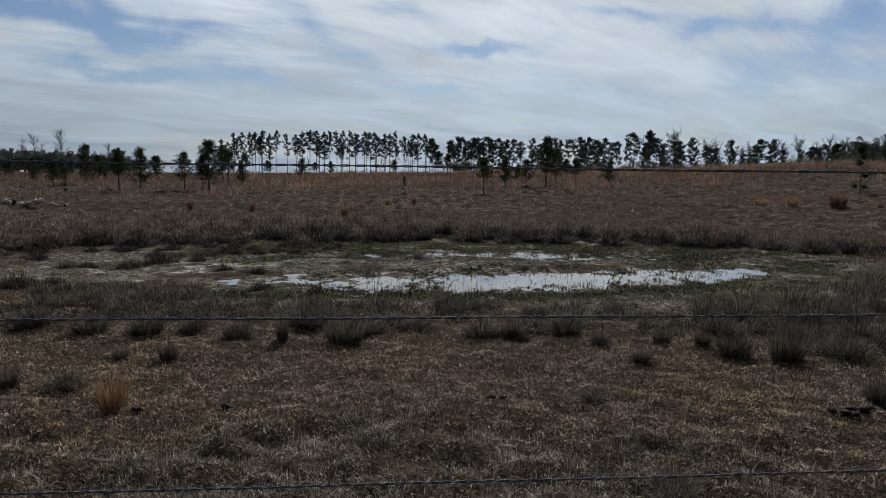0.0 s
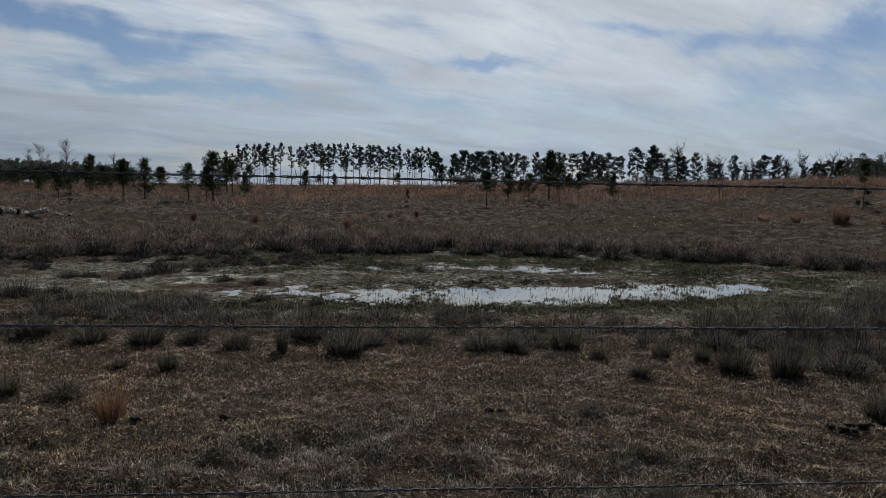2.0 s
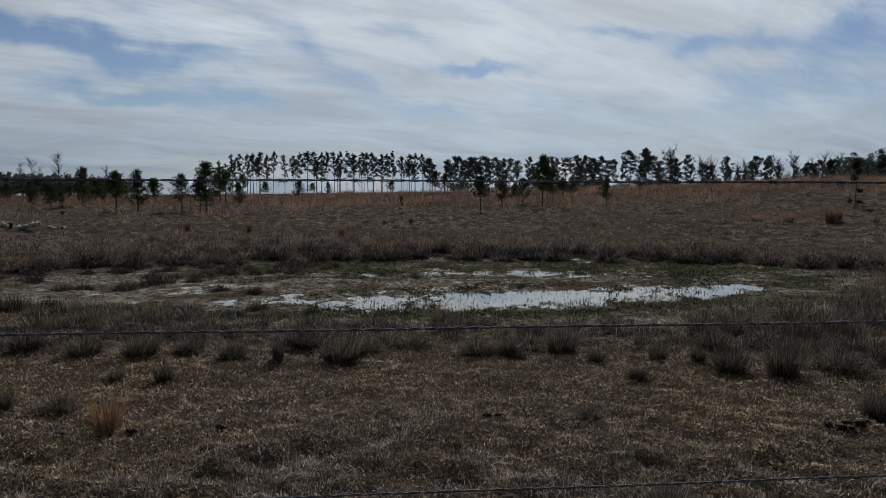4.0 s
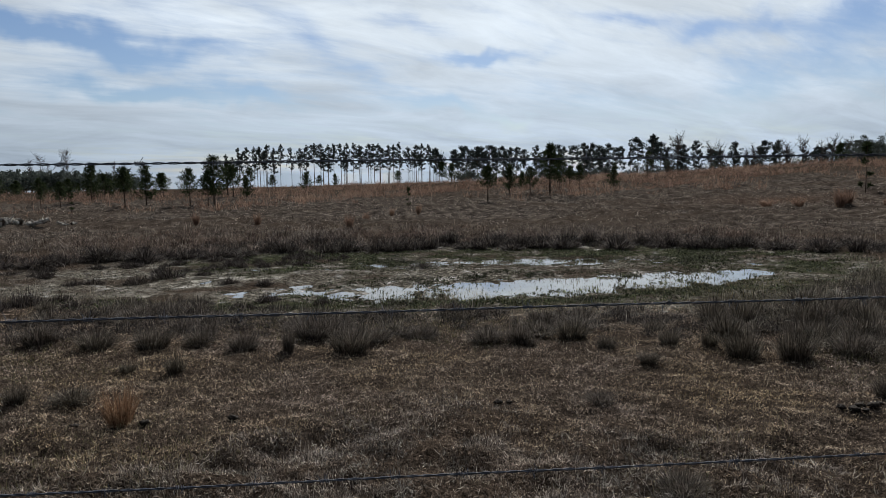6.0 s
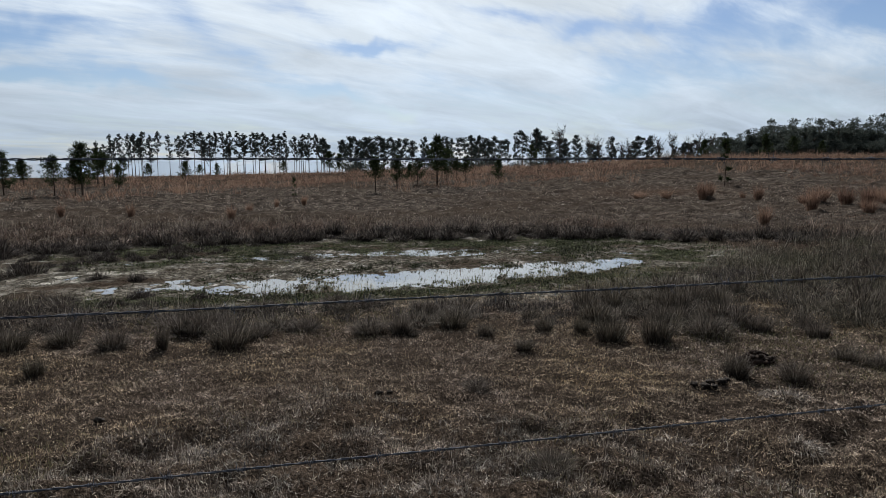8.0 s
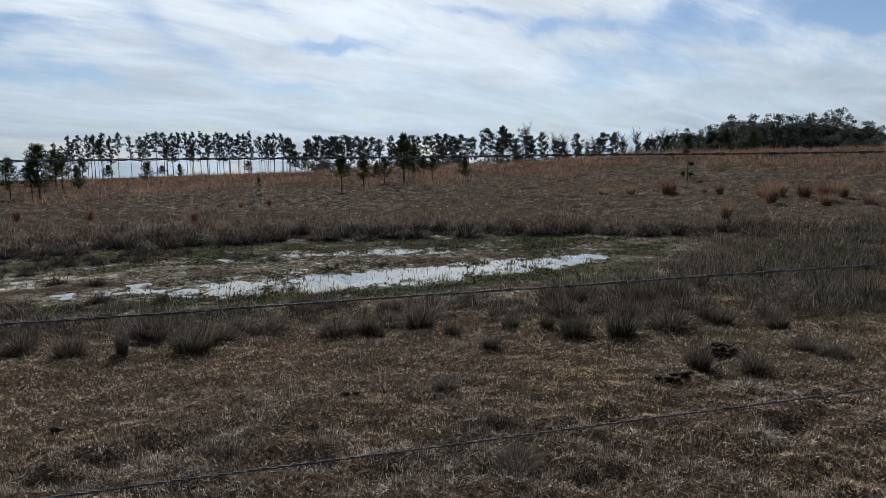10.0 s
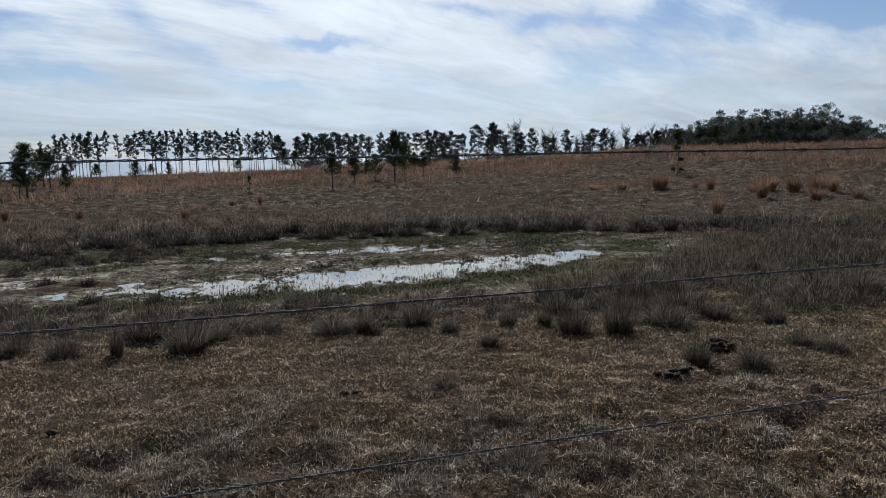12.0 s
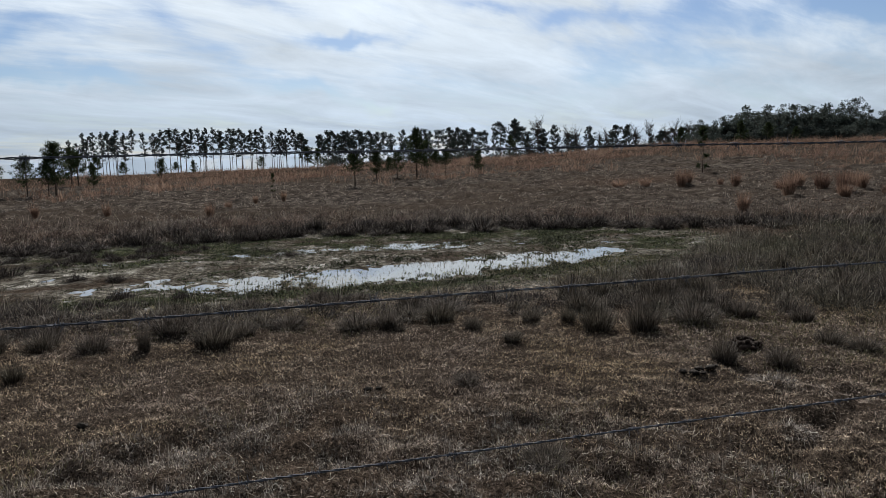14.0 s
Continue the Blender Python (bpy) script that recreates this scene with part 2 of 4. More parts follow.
MAT_SERE = blade_material("tall sere grass", [(0.0, (0.0180, 0.0162, 0.0132)), (0.5, (0.080, 0.0690, 0.0575)), (0.9, (0.185, 0.161, 0.134)), (1.0, (0.41, 0.37, 0.315))], (0.82, 0.88, 0.76), 0.5, 0.2)
MAT_RIMTUFT = blade_material("dark purplish bunchgrass", [(0.0, (0.013, 0.0112, 0.0110)), (0.6, (0.053, 0.0450, 0.0425)), (0.92, (0.125, 0.107, 0.098)), (1.0, (0.31, 0.275, 0.25))], (0.84, 0.86, 0.84), 0.6, 0.2)
MAT_RUST = blade_material("rusty broomsedge", [(0.0, (0.075, 0.050, 0.039)), (0.5, (0.230, 0.150, 0.112)), (1.0, (0.47, 0.335, 0.255))], (0.66, 0.62, 0.64), 0.3, 0.3)
MAT_REDTUFT = blade_material("reddish bunchgrass", [(0.0, (0.06, 0.034, 0.022)), (0.6, (0.22, 0.13, 0.08)), (1.0, (0.42, 0.29, 0.19))], None, 1.0, 0.3)
MAT_SEDGE = blade_material("marsh grass", [(0.0, (0.035, 0.028, 0.024)), (0.5, (0.132, 0.107, 0.091)), (0.9, (0.26, 0.218, 0.188)), (1.0, (0.46, 0.41, 0.36))], (0.92, 0.80, 0.74), 0.35, mottle=1.6)
MAT_MOSS = blade_material("dark marsh turf", [(0.0, (0.013, 0.014, 0.010)), (0.6, (0.040, 0.042, 0.027)), (1.0, (0.11, 0.105, 0.075))], (0.7, 0.9, 0.6), 0.8)
MAT_WEED = blade_material("green pond weed", [(0.0, (0.018, 0.022, 0.012)), (0.6, (0.053, 0.063, 0.034)), (1.0, (0.17, 0.19, 0.10))], (0.74, 0.72, 0.70), 1.2, 0.25)
MAT_NEEDLE = blade_material("young pine needles", [(0.0, (0.015, 0.024, 0.012)), (0.6, (0.038, 0.054, 0.024)), (1.0, (0.085, 0.105, 0.045))], None, 1.0, 0.15)
# distant air haze is put into this needle colour as a slight blue lift
MAT_FARPINE = blade_material("haze-tinted pine crown needles", [(0.0, (0.022, 0.031, 0.030)), (1.0, (0.060, 0.074, 0.070))], None, 1.0, 0.2)
# leaf colour of oaks and far wood, with the haze's blue mixed in
MAT_OAKLEAF = blade_material("haze-tinted evergreen oak leaves", [(0.0, (0.036, 0.047, 0.045)), (1.0, (0.112, 0.130, 0.116))], None, 1.0, 0.28)
MAT_TWIG = bark_material("bare twigs", (0.03, 0.026, 0.022), (0.09, 0.075, 0.065))
MAT_BARK = bark_material("pine bark", (0.045, 0.034, 0.028), (0.12, 0.09, 0.07))
MAT_LOG = bark_material("pale debarked log", (0.02, 0.017, 0.015), (0.82, 0.77, 0.70), 5)
MAT_DUNG = bark_material("dried cow dung", (0.006, 0.0048, 0.004), (0.032, 0.024, 0.019), 30)
MAT_MOUND = bark_material("red-brown earth mound", (0.012, 0.008, 0.0065), (0.05, 0.032, 0.024), 26)
MAT_WIRE, _nt, _b = material("galvanised wire", 0.7, 0.25, 0.1)
_nt.links.new(ramp_node(_nt, noise_node(_nt, 60, 4), [(0.3, (0.035, 0.041, 0.056)), (0.7, (0.10, 0.115, 0.15))]), _b.inputs["Base Color"])
MAT_POST = bark_material("weathered fence post wood", (0.10, 0.085, 0.07), (0.25, 0.22, 0.19), 12)
MAT_WATER, _nt, _b = material("still pond water", 0.03, 0.5)
_b.inputs["Base Color"].default_value = (0.19, 0.185, 0.165, 1)
_b.inputs["IOR"].default_value = 1.8
bump_node(_nt, _b, noise_node(_nt, 7.0, 3), 0.05, 0.01)

# ---- noise, terrain ----
rng = np.random.default_rng(7)
LATTICE = rng.random((256, 256))


def value_noise(x, y):
    xi, yi = np.floor(x).astype(int), np.floor(y).astype(int)
    u, v = x - xi, y - yi
    u, v = u * u * (3 - 2 * u), v * v * (3 - 2 * v)
    a, b = LATTICE[xi % 256, yi % 256], LATTICE[(xi + 1) % 256, yi % 256]
    c, d = LATTICE[xi % 256, (yi + 1) % 256], LATTICE[(xi + 1) % 256, (yi + 1) % 256]
    return (a * (1 - u) + b * u) * (1 - v) + (c * (1 - u) + d * u) * v - 0.5


def fbm(x, y, octaves=4, gain=0.55):
    total, amp, k = 0.0, 1.0, 1.0
    for n in range(octaves):
        total = total + amp * value_noise(x * k + 17.3 * n, y * k + 9.1 * n)
        amp, k = amp * gain, k * 2.03
    return total


def ease(u):
    u = np.clip(u, 0, 1)
    return u * u * (3 - 2 * u)


CREST_AZ = [-60, -45, -15, -6, 0, 8, 17, 28, 42, 70]
CREST_Z = [-0.3, -0.3, -0.1, 0.2, 0.35, 0.8, 1.2, 2.3, 2.5, 2.5]
WATER_Z = -0.125


def pond_water(x, y):
    """How far below the water the bed of the main pool lies (above 0: wet)."""
    mid = 10.95 + 0.10 * x + 0.030 * x * x
    half = 1.2 * np.sqrt(np.clip(1 - ((x - 1.75) / 4.3) ** 2, 0.0, 1)) + 0.02
    return 1 - ((y - mid) / half) ** 2


def far_shallows(x, y):
    """A belt of small puddles along the far side of the hollow."""
    mid = 14.35 + 0.05 * x
    return np.exp(-((x - 1.6) / 3.9) ** 4 - ((y - mid) / 0.75) ** 2)


def land(x, y):
    """The smooth lie of the land."""
    r, az = np.hypot(x, y), np.degrees(np.arctan2(x, y))
    z = np.interp(az, CREST_AZ, CREST_Z) * ease((r - 18) / 77)
    over = np.maximum(r - 95, 0)
    z = z - 0.0178 * np.where(over < 40, over * over / 80, over - 20)
    d = np.hypot((x - 0.3) / 8.5, (y - 13.0) / 4.6)
    z = z - 0.12 * ease((1.25 - d) / 0.5)
    # the verge on which the fence and the camera stand
    return z + 0.35 * ease((2.6 - y) / 1.6) * ease((20 - r) / 6)


def basin(x, y):
    return ease((1.15 - np.hypot((x - 0.3) / 8.5, (y - 13.0) / 4.6)) / 0.3)


def land_full(x, y):
    r = np.hypot(x, y)
    z = land(x, y)
    wet = basin(x, y)
    rough = 0.035 * fbm(x * 1.6, y * 1.6, 3) + (0.035 + 0.07 * ease((5.4 - y) / 1.4)) * fbm(x * 4, y * 4.5, 3)
    z = z + rough * (1 - 0.92 * wet) * ease((r - 1) / 2) * ease((300 - r) / 200)
    z = z + (0.10 * fbm(x * 0.3, y * 0.3, 3) + 0.10 * fbm(x * 0.9, y * 1.1, 2) + 0.20 * fbm(x * 2.0, y * 1.8, 2) * ease((70 - r) / 15)) * ease((r - 19) / 8) * ease((300 - r) / 200)
    # the bed of the hollow: one pool, broken shallows left of it and along the far side
    pool = np.clip(pond_water(x, y), -0.35, 1) * (0.15 + 0.85 * ease((x + 2.1) / 1.5))
    far = far_shallows(x, y)
    left = np.exp(-((x + 2.3) / 1.5) ** 2 - ((y - 11.0) / 0.8) ** 2)
    spill = np.exp(-((x - 6.0) / 1.5) ** 2 - ((y - 13.2) / 0.9) ** 2)
    puddles = 0.020 * fbm(x * 1.3 + 40, y * 1.2, 2) + 0.021 * fbm(x * 3.1 + 11, y * 2.4, 2) + (0.021 + 0.024 * far + 0.022 * left + 0.022 * spill) * fbm(x * 5.6, y * 4.6, 2)
    bed = 0.016 - 0.037 * pool - 0.041 * far - 0.022 * left - 0.030 * spill
    return np.where(wet > 0, z + wet * (bed + puddles), z)


def rim_line(x):
    """Where the marsh grass begins beyond the hollow."""
    return 16.9 - 0.022 * (x - 1.0) ** 2 - 0.10 * np.maximum(-x - 3, 0) ** 1.35 - 0.05 * np.maximum(x - 4, 0) ** 1.5 + 0.10 * np.maximum(x - 9, 0) ** 1.6


def weed_zone(x, y):
    """Where low green weeds grow round the water."""
    far_rim = np.exp(-((y - (15.7 - 0.015 * (x - 2) ** 2)) / 1.1) ** 2) * 1.5 * ease((x + 6) / 3) * ease((9 - x) / 3)
    corner = np.exp(-((x + 2.9) / 2.0) ** 2 - ((y - 14.1) / 1.1) ** 2)
    right = np.exp(-((x - 6.3) / 1.6) ** 2 - ((y - 13.6) / 1.4) ** 2)
    near_rim = np.exp(-((y - (9.6 + 0.1 * x + 0.03 * x * x)) / 0.5) ** 2) * ease((x + 8) / 3) * ease((8 - x) / 2)
    return np.clip((far_rim + near_rim + corner + 0.8 * right) * (0.62 + 2.2 * fbm(x * 1.3, y * 2.2, 5, 0.7)), 0, 1)


def mesh_object(name, verts, faces, mat, smooth=False):
    """Links one mesh from arrays; faces all have the same number of corners."""
    me = bpy.data.meshes.new(name)
    verts, faces = np.asarray(verts, np.float32), np.asarray(faces, np.int32)
    n, k = faces.shape
    me.vertices.add(len(verts))
    me.vertices.foreach_set("co", verts.ravel())
    me.loops.add(n * k)
    me.loops.foreach_set("vertex_index", faces.ravel())
    me.polygons.add(n)
    me.polygons.foreach_set("loop_start", np.arange(0, n * k, k, dtype=np.int32))
    me.polygons.foreach_set("use_smooth", np.full(n, smooth))
    me.update(calc_edges=True)
    me.materials.append(mat)
    return new(name, me)


def part(ob, parent, label=""):
    ob.parent = parent
    return tagged(ob, label) if label else ob


def build_ground():
    az = np.radians(np.r_[np.arange(-180, -39, 3.0), np.arange(-39, 51, 0.25), np.arange(51, 180, 3.0)])
    r = np.r_[np.geomspace(0.15, 2.8, 16)[:-1], np.arange(2.8, 9, 0.09), np.arange(9, 17, 0.075), np.arange(17, 20, 0.12), np.arange(20, 58, 0.6), np.geomspace(58, 130, 60), np.geomspace(136, 4600, 26)]
    A, Rr = np.meshgrid(az, r, indexing="ij")
    X, Y = Rr * np.sin(A), Rr * np.cos(A)
    Z = land_full(X, Y)
    verts = np.c_[X.ravel(), Y.ravel(), Z.ravel()]
    na, nr = A.shape
    i = np.arange(na)[:, None]
    j = np.arange(nr - 1)[None, :]
    k = (i + 1) % na
    a, b, c, d = i * nr + j, k * nr + j, k * nr + j + 1, i * nr + j + 1
    faces = np.stack([x.ravel() for x in np.broadcast_arrays(a, d, c, b)], 1)
    # close the middle, two spokes to a face
    m = len(verts)
    spokes = np.arange(0, na - 1, 2)
    fan = np.stack([np.full(len(spokes), m), spokes * nr, (spokes + 1) * nr, ((spokes + 2) % na) * nr], 1)
    faces = np.vstack([faces, fan])
    verts = np.vstack([verts, [[0, 0, land_full(np.array([0.0]), np.array([0.01]))[0]]]])
    ob = mesh_object("ground", verts, faces, MAT_GROUND, True)
    x, y = verts[:, 0], verts[:, 1]
    rr = np.hypot(x, y)
    wet = basin(x, y)
    zones = {
        "mud": ease((wet - 0.25) / 0.5) * (1 - 0.8 * weed_zone(x, y)) * ease(0.75 - 0.22 * ease((-x - 1.5) / 2) + 1.3 * fbm(x * 0.9, y * 1.3, 4)),
        "weed": weed_zone(x, y),
        "straw": ease((rr - 19) / 6) * ease((75 - rr) / 20) * np.clip(0.8 + 0.9 * fbm(x * 0.12, y * 0.25, 4), 0, 1),
        "mud_sheen": np.clip(np.exp(-((x + 4.4) / 2.4) ** 2 - ((y - 12.0 - 0.12 * (x + 4)) / 1.2) ** 2) * (0.20 + 2.6 * fbm(x * 1.2, y * 1.6, 4)), 0, 1) * ease((wet - 0.3) / 0.4),
        "bare": np.exp(-((x - 15.5) / 3.5) ** 2 - ((y - 33) / 3.2) ** 2) * 0.8,
    }
    for key, val in zones.items():
        att = ob.data.attributes.new(key, "FLOAT", "POINT")
        att.data.foreach_set("value", np.asarray(val, np.float32))
    return tagged(ob, "brown winter pasture of dead grass round a muddy hollow", "ground", kind="structure")


build_ground()


def build_water():
    n = 40
    t = np.linspace(0, 2 * math.pi, n, endpoint=False)
    x, y = 1.2 + 5.6 * np.cos(t), 12.9 + 3.9 * np.sin(t)
    verts = np.c_[x, y, np.full(n, WATER_Z)]
    me = bpy.data.meshes.new("water")
    me.from_pydata(verts.tolist(), [], [list(range(n))])
    me.materials.append(MAT_WATER)
    tagged(new("water", me), "shallow still rainwater pool reflecting the pale sky", "water", kind="structure")


build_water()


# ---- grass ----
def joined(pieces):
    V, F, n = [], [], 0
    for v, f in pieces:
        V.append(v)
        F.append(f + n)
        n += len(v)
    return np.concatenate(V), np.concatenate(F)


def blade_arrays(P, length, width, lean, az, curl):
    """Bent slim blades, widest in the middle."""
    n = len(P)
    d = np.c_[np.sin(az), np.cos(az), np.zeros(n)]
    side = np.c_[np.cos(az), -np.sin(az), np.zeros(n)]
    turn = rng.uniform(-0.9, 0.9, n)[:, None]
    side = side * np.cos(turn) + d * np.sin(turn)
    up = np.array([0, 0, 1.0])
    h = (length / 2)[:, None]
    s1 = h * (np.sin(lean)[:, None] * d + np.cos(lean)[:, None] * up)
    l2 = lean + curl
    s2 = h * (np.sin(l2)[:, None] * d + np.cos(l2)[:, None] * up)
    w = side * (width / 2)[:, None]
    V = np.stack([P, P + s1 - w, P + s1 + w, P + s1 + s2], 1).reshape(-1, 3)
    b = np.arange(n)[:, None] * 4
    return V, np.concatenate([b + [0, 2, 1], b + [1, 2, 3]], 1).reshape(-1, 3)


def scatter(n, x0, x1, y0, y1, density=None):
    """About n random places in a box, thinned by density(x, y), on the ground."""
    x, y = rng.uniform(x0, x1, n), rng.uniform(y0, y1, n)
    if density is not None:
        keep = rng.random(n) < density(x, y)
        x, y = x[keep], y[keep]
    return x, y


def in_view(x, y, spare=3):
    az = np.degrees(np.arctan2(x, y))
    return (az > -34 - spare) & (az < 46 + spare)


def grass(name, x, y, length, width, lean, curl, mat, label, sink=0.01, category="grass"):
    n = len(x)
    P = np.c_[x, y, land_full(x, y) - sink]
    V, F = blade_arrays(P, length, width, lean, rng.uniform(0, 2 * math.pi, n), curl)
    return tagged(mesh_object(name, V, F, mat), label, category, kind="stuff")


def build_grass():
    U = rng.uniform
    # short fine thatch on the open pasture, longer grey mats close to the fence
    def grey(x, y):
        return ease((4.75 + 2.2 * fbm(x * 0.55 + 3, y * 0.55, 3) - np.hypot(x, y)) / 0.9)

    def near_density(x, y):
        return in_view(x, y) * np.clip((4.5 / np.hypot(x, y)) ** 1.1, 0, 1) * ease((9.8 - y) / 1.5) * (1 - 0.85 * grey(x, y)) * np.clip(0.85 + 1.6 * fbm(x * 2.2, y * 3.0, 4), 0.25, 1)
    x, y = scatter(980000, -7, 9.5, 2.6, 9.8, near_density)
    n, r = len(x), np.hypot(x, y)
    grass("pasture_thatch", x, y, U(0.015, 0.050, n) * (0.8 + 0.5 * ease((5.2 - r) / 2)), U(0.0027, 0.0060, n) * (0.45 + r / 7), np.radians(U(30, 95, n)), np.radians(U(-70, 90, n)), MAT_THATCH,
          "short matted dead brown grass covering the pasture", 0.0)

    def mat_density(x, y):
        return in_view(x, y) * grey(x, y) * np.clip(0.60 + 2.4 * fbm(x * 2.6, y * 3.2, 4), 0.05, 1)
    x, y = scatter(330000, -4.5, 6.0, 2.6, 6.2, mat_density)
    n = len(x)
    grass("matted_grass", x, y, U(0.025, 0.085, n), U(0.0028, 0.0052, n), np.radians(U(42, 100, n)), np.radians(U(-120, 120, n)), MAT_MAT,
          "curled grey dead grass in a loose mat beside the fence", 0.0)

    def straw_density(x, y):
        return in_view(x, y) * np.clip((4.0 / np.hypot(x, y)) ** 1.6, 0, 1) * np.clip(0.30 + 1.4 * fbm(x * 1.1, y * 1.3, 3), 0.03, 1)
    x, y = scatter(36000, -6, 8, 2.7, 8.5, straw_density)
    n = len(x)
    grass("pale_straw", x, y, U(0.03, 0.10, n), U(0.0025, 0.0050, n), np.radians(U(50, 95, n)), np.radians(U(-80, 80, n)), MAT_STRAW,
          "scattered pale bleached straws lying on the pasture", -0.006)
    def mid_density(x, y):
        return in_view(x, y) * ease((y - 8.6) / 1.0) * ease((23 - y) / 3) * (1 - 0.97 * basin(x, y)) * np.clip(0.6 + 1.2 * fbm(x * 1.3, y * 1.3, 3), 0.1, 1)
    x, y = scatter(105000, -16, 20, 9.2, 23, mid_density)
    n = len(x)
    grass("rough_grass", x, y, U(0.05, 0.13, n), U(0.010, 0.020, n), np.radians(U(15, 85, n)), np.radians(U(-20, 60, n)), MAT_SEDGE,
          "rough dead grass round the hollow", 0.005)
    def green_density(x, y):
        return in_view(x, y) * np.clip(2.2 * fbm(x * 0.5 + 5, y * 0.5, 3) + 0.08 + 0.06 * (x - 1.5), 0, 0.6)
    x, y = scatter(160000, -5, 10.5, 2.8, 11.5, green_density)
    n = len(x)
    grass("winter_grass", x, y, U(0.03, 0.09, n), U(0.003, 0.006, n) * (0.5 + np.hypot(x, y) / 7), np.radians(U(10, 75, n)), np.radians(U(0, 60, n)), MAT_GREENISH,
          "patches of dull green grass among the dead thatch")

    # clumps: blades gathered round many centres
    def clumped(name, cx, cy, per, radius, height, width, mat, label, spread=28, category="grass", droop=85):
        m = len(cx)
        sizes = rng.uniform(0.5, 1.3, m) * np.clip(1 + 0.9 * fbm(cx * 0.8, cy * 0.8, 2), 0.6, 1.5)
        k = np.repeat(np.arange(m), per)
        n = len(k)
        size = sizes[k]
        rad = radius * np.sqrt(rng.random(n)) * size
        a = rng.uniform(0, 2 * math.pi, n)
        x, y = cx[k] + rad * np.sin(a), cy[k] + rad * np.cos(a)
        P = np.c_[x, y, land_full(x, y) - 0.01]
        out = rad / (radius * size + 1e-6)
        lean = np.radians(np.clip(np.abs(rng.normal(6, 16, n)) + spread * out, 0, 88))
        az = a + rng.normal(0, 1.1, n)
        hgt = height * size * rng.uniform(0.4, 1.1, n) * (1 - 0.35 * out ** 2)
        V, F = blade_arrays(P, hgt, width * rng.uniform(0.6, 1.3, n), lean, az, np.radians(rng.uniform(0, droop, n)))
        return tagged(mesh_object(name, V, F, mat), label, category, kind="stuff")

    # dark bunchgrass on the near bank of the pond
    def bank(x, y):
        edge = 7.2 + 0.25 * np.sin(x * 1.7) - 0.10 * np.maximum(x - 2, 0)
        top = 9.3 + 0.05 * x + 0.25 * np.maximum(x - 3.2, 0) ** 1.3 + 0.42 * np.maximum(-x - 0.5, 0) ** 0.8
        return in_view(x, y) * ease((y - edge) / 0.5) * ease((top - y) / 0.8) * np.clip(0.70 + 2.0 * fbm(x * 1.4, y * 1.4, 3), 0, 1)
    x, y = scatter(5600, -7, 12, 6.2, 14, bank)
    clumped("bank_grass", x, y, 78, 0.125, 0.20, 0.0062, MAT_RIMTUFT, "dead bunchgrass crowding the near bank of the pool", 36)
    # tall dead grass right of the water
    def right_field(x, y):
        return in_view(x, y) * ease((np.interp(x, [3.2, 4.3, 5.6, 7.0, 9.0, 11.0, 14.0], [8.6, 10.0, 11.0, 12.2, 13.6, 14.8, 16.5]) - y) / 0.8) * ease((x - 3.3) / 0.8) * ease((y - 6.0) / 0.8) * np.clip(0.36 + 3.4 * fbm(x * 1.2, y * 1.2, 3), 0.02, 1)
    x, y = scatter(5200, 3, 17, 5.5, 18, right_field)
    clumped("tall_dead_grass", x, y, 95, 0.16, 0.34, 0.0060, MAT_SERE, "tall grey-brown dead grass beside the pool", 48)
    # the band beyond the pond
    def band(x, y):
        start = rim_line(x) + 0.1
        depth = np.interp(x, [-10, 0, 5, 10], [8.5, 6.5, 4.5, 3.5])
        return in_view(x, y) * ease((y - start) / 0.7) * ease((start + depth - y) / (0.6 * depth)) * np.clip(0.62 + 1.7 * fbm(x * 0.6, y * 0.7, 3), 0, 1)
    x, y = scatter(10500, -18, 22, 9.5, 27, band)
    clumped("marsh_grass_band", x, y, 78, 0.24, 0.34, 0.012, MAT_SEDGE, "belt of dark dead marsh grass behind the pool", 48)
    def rim(x, y):
        start = rim_line(x)
        return in_view(x, y) * ease((y - start + 0.3) / 0.4) * ease((start + 2.4 - y) / 1.4) * np.clip(0.75 + 2.0 * fbm(x * 0.9, y * 0.9, 3), 0, 1)
    x, y = scatter(5200, -16, 20, 9.0, 20, rim)
    clumped("rim_tussocks", x, y, 95, 0.19, 0.27, 0.014, MAT_RIMTUFT, "dark rounded tussocks along the far rim of the hollow", 52)
    # grazed pasture on the slope
    def slope(x, y):
        r = np.hypot(x, y)
        return in_view(x, y) * ease((r - 21) / 6) * ease((50 - r) / 8) * np.clip(0.38 + 1.7 * fbm(x * 0.5, y * 1.0, 3), 0.03, 1)
    x, y = scatter(30000, -34, 42, 20, 50, slope)
    clumped("grazed_tussocks", x, y, 11, 0.22, 0.17, 0.022, MAT_GRAZED, "low grazed tussocks on the slope", 75)
    # broomsedge on the crest
    def sedge(x, y):
        r, az = np.hypot(x, y), np.degrees(np.arctan2(x, y))
        start = np.interp(az, [-36, -22, -10, 0, 8, 16, 24, 32, 46], [38, 36, 41, 45, 42, 44, 48, 50, 38])
        return in_view(x, y) * ease((r - start - 14 * fbm(x * 0.22, y * 0.22, 3)) / 5) * ease((112 - r) / 10) * np.clip(0.48 + 2.6 * fbm(x * 0.28, y * 0.28, 4), 0.02, 1) * np.interp(az, [-18, -8], [0.5, 1.0])
    x, y = scatter(22000, -70, 85, 33, 112, sedge)
    clumped("broomsedge", x, y, 18, 0.30, 0.80, 0.024, MAT_RUST, "tall rust-red broomsedge along the crest of the rise", 20, droop=55)
    # pale flowering stalks that stand out of the rough grass
    def stalks(x, y):
        r = np.hypot(x, y)
        return in_view(x, y) * np.clip(bank(x, y) + right_field(x, y) + 0.8 * band(x, y), 0, 1)
    x, y = scatter(48000, -16, 20, 6.4, 26, stalks)
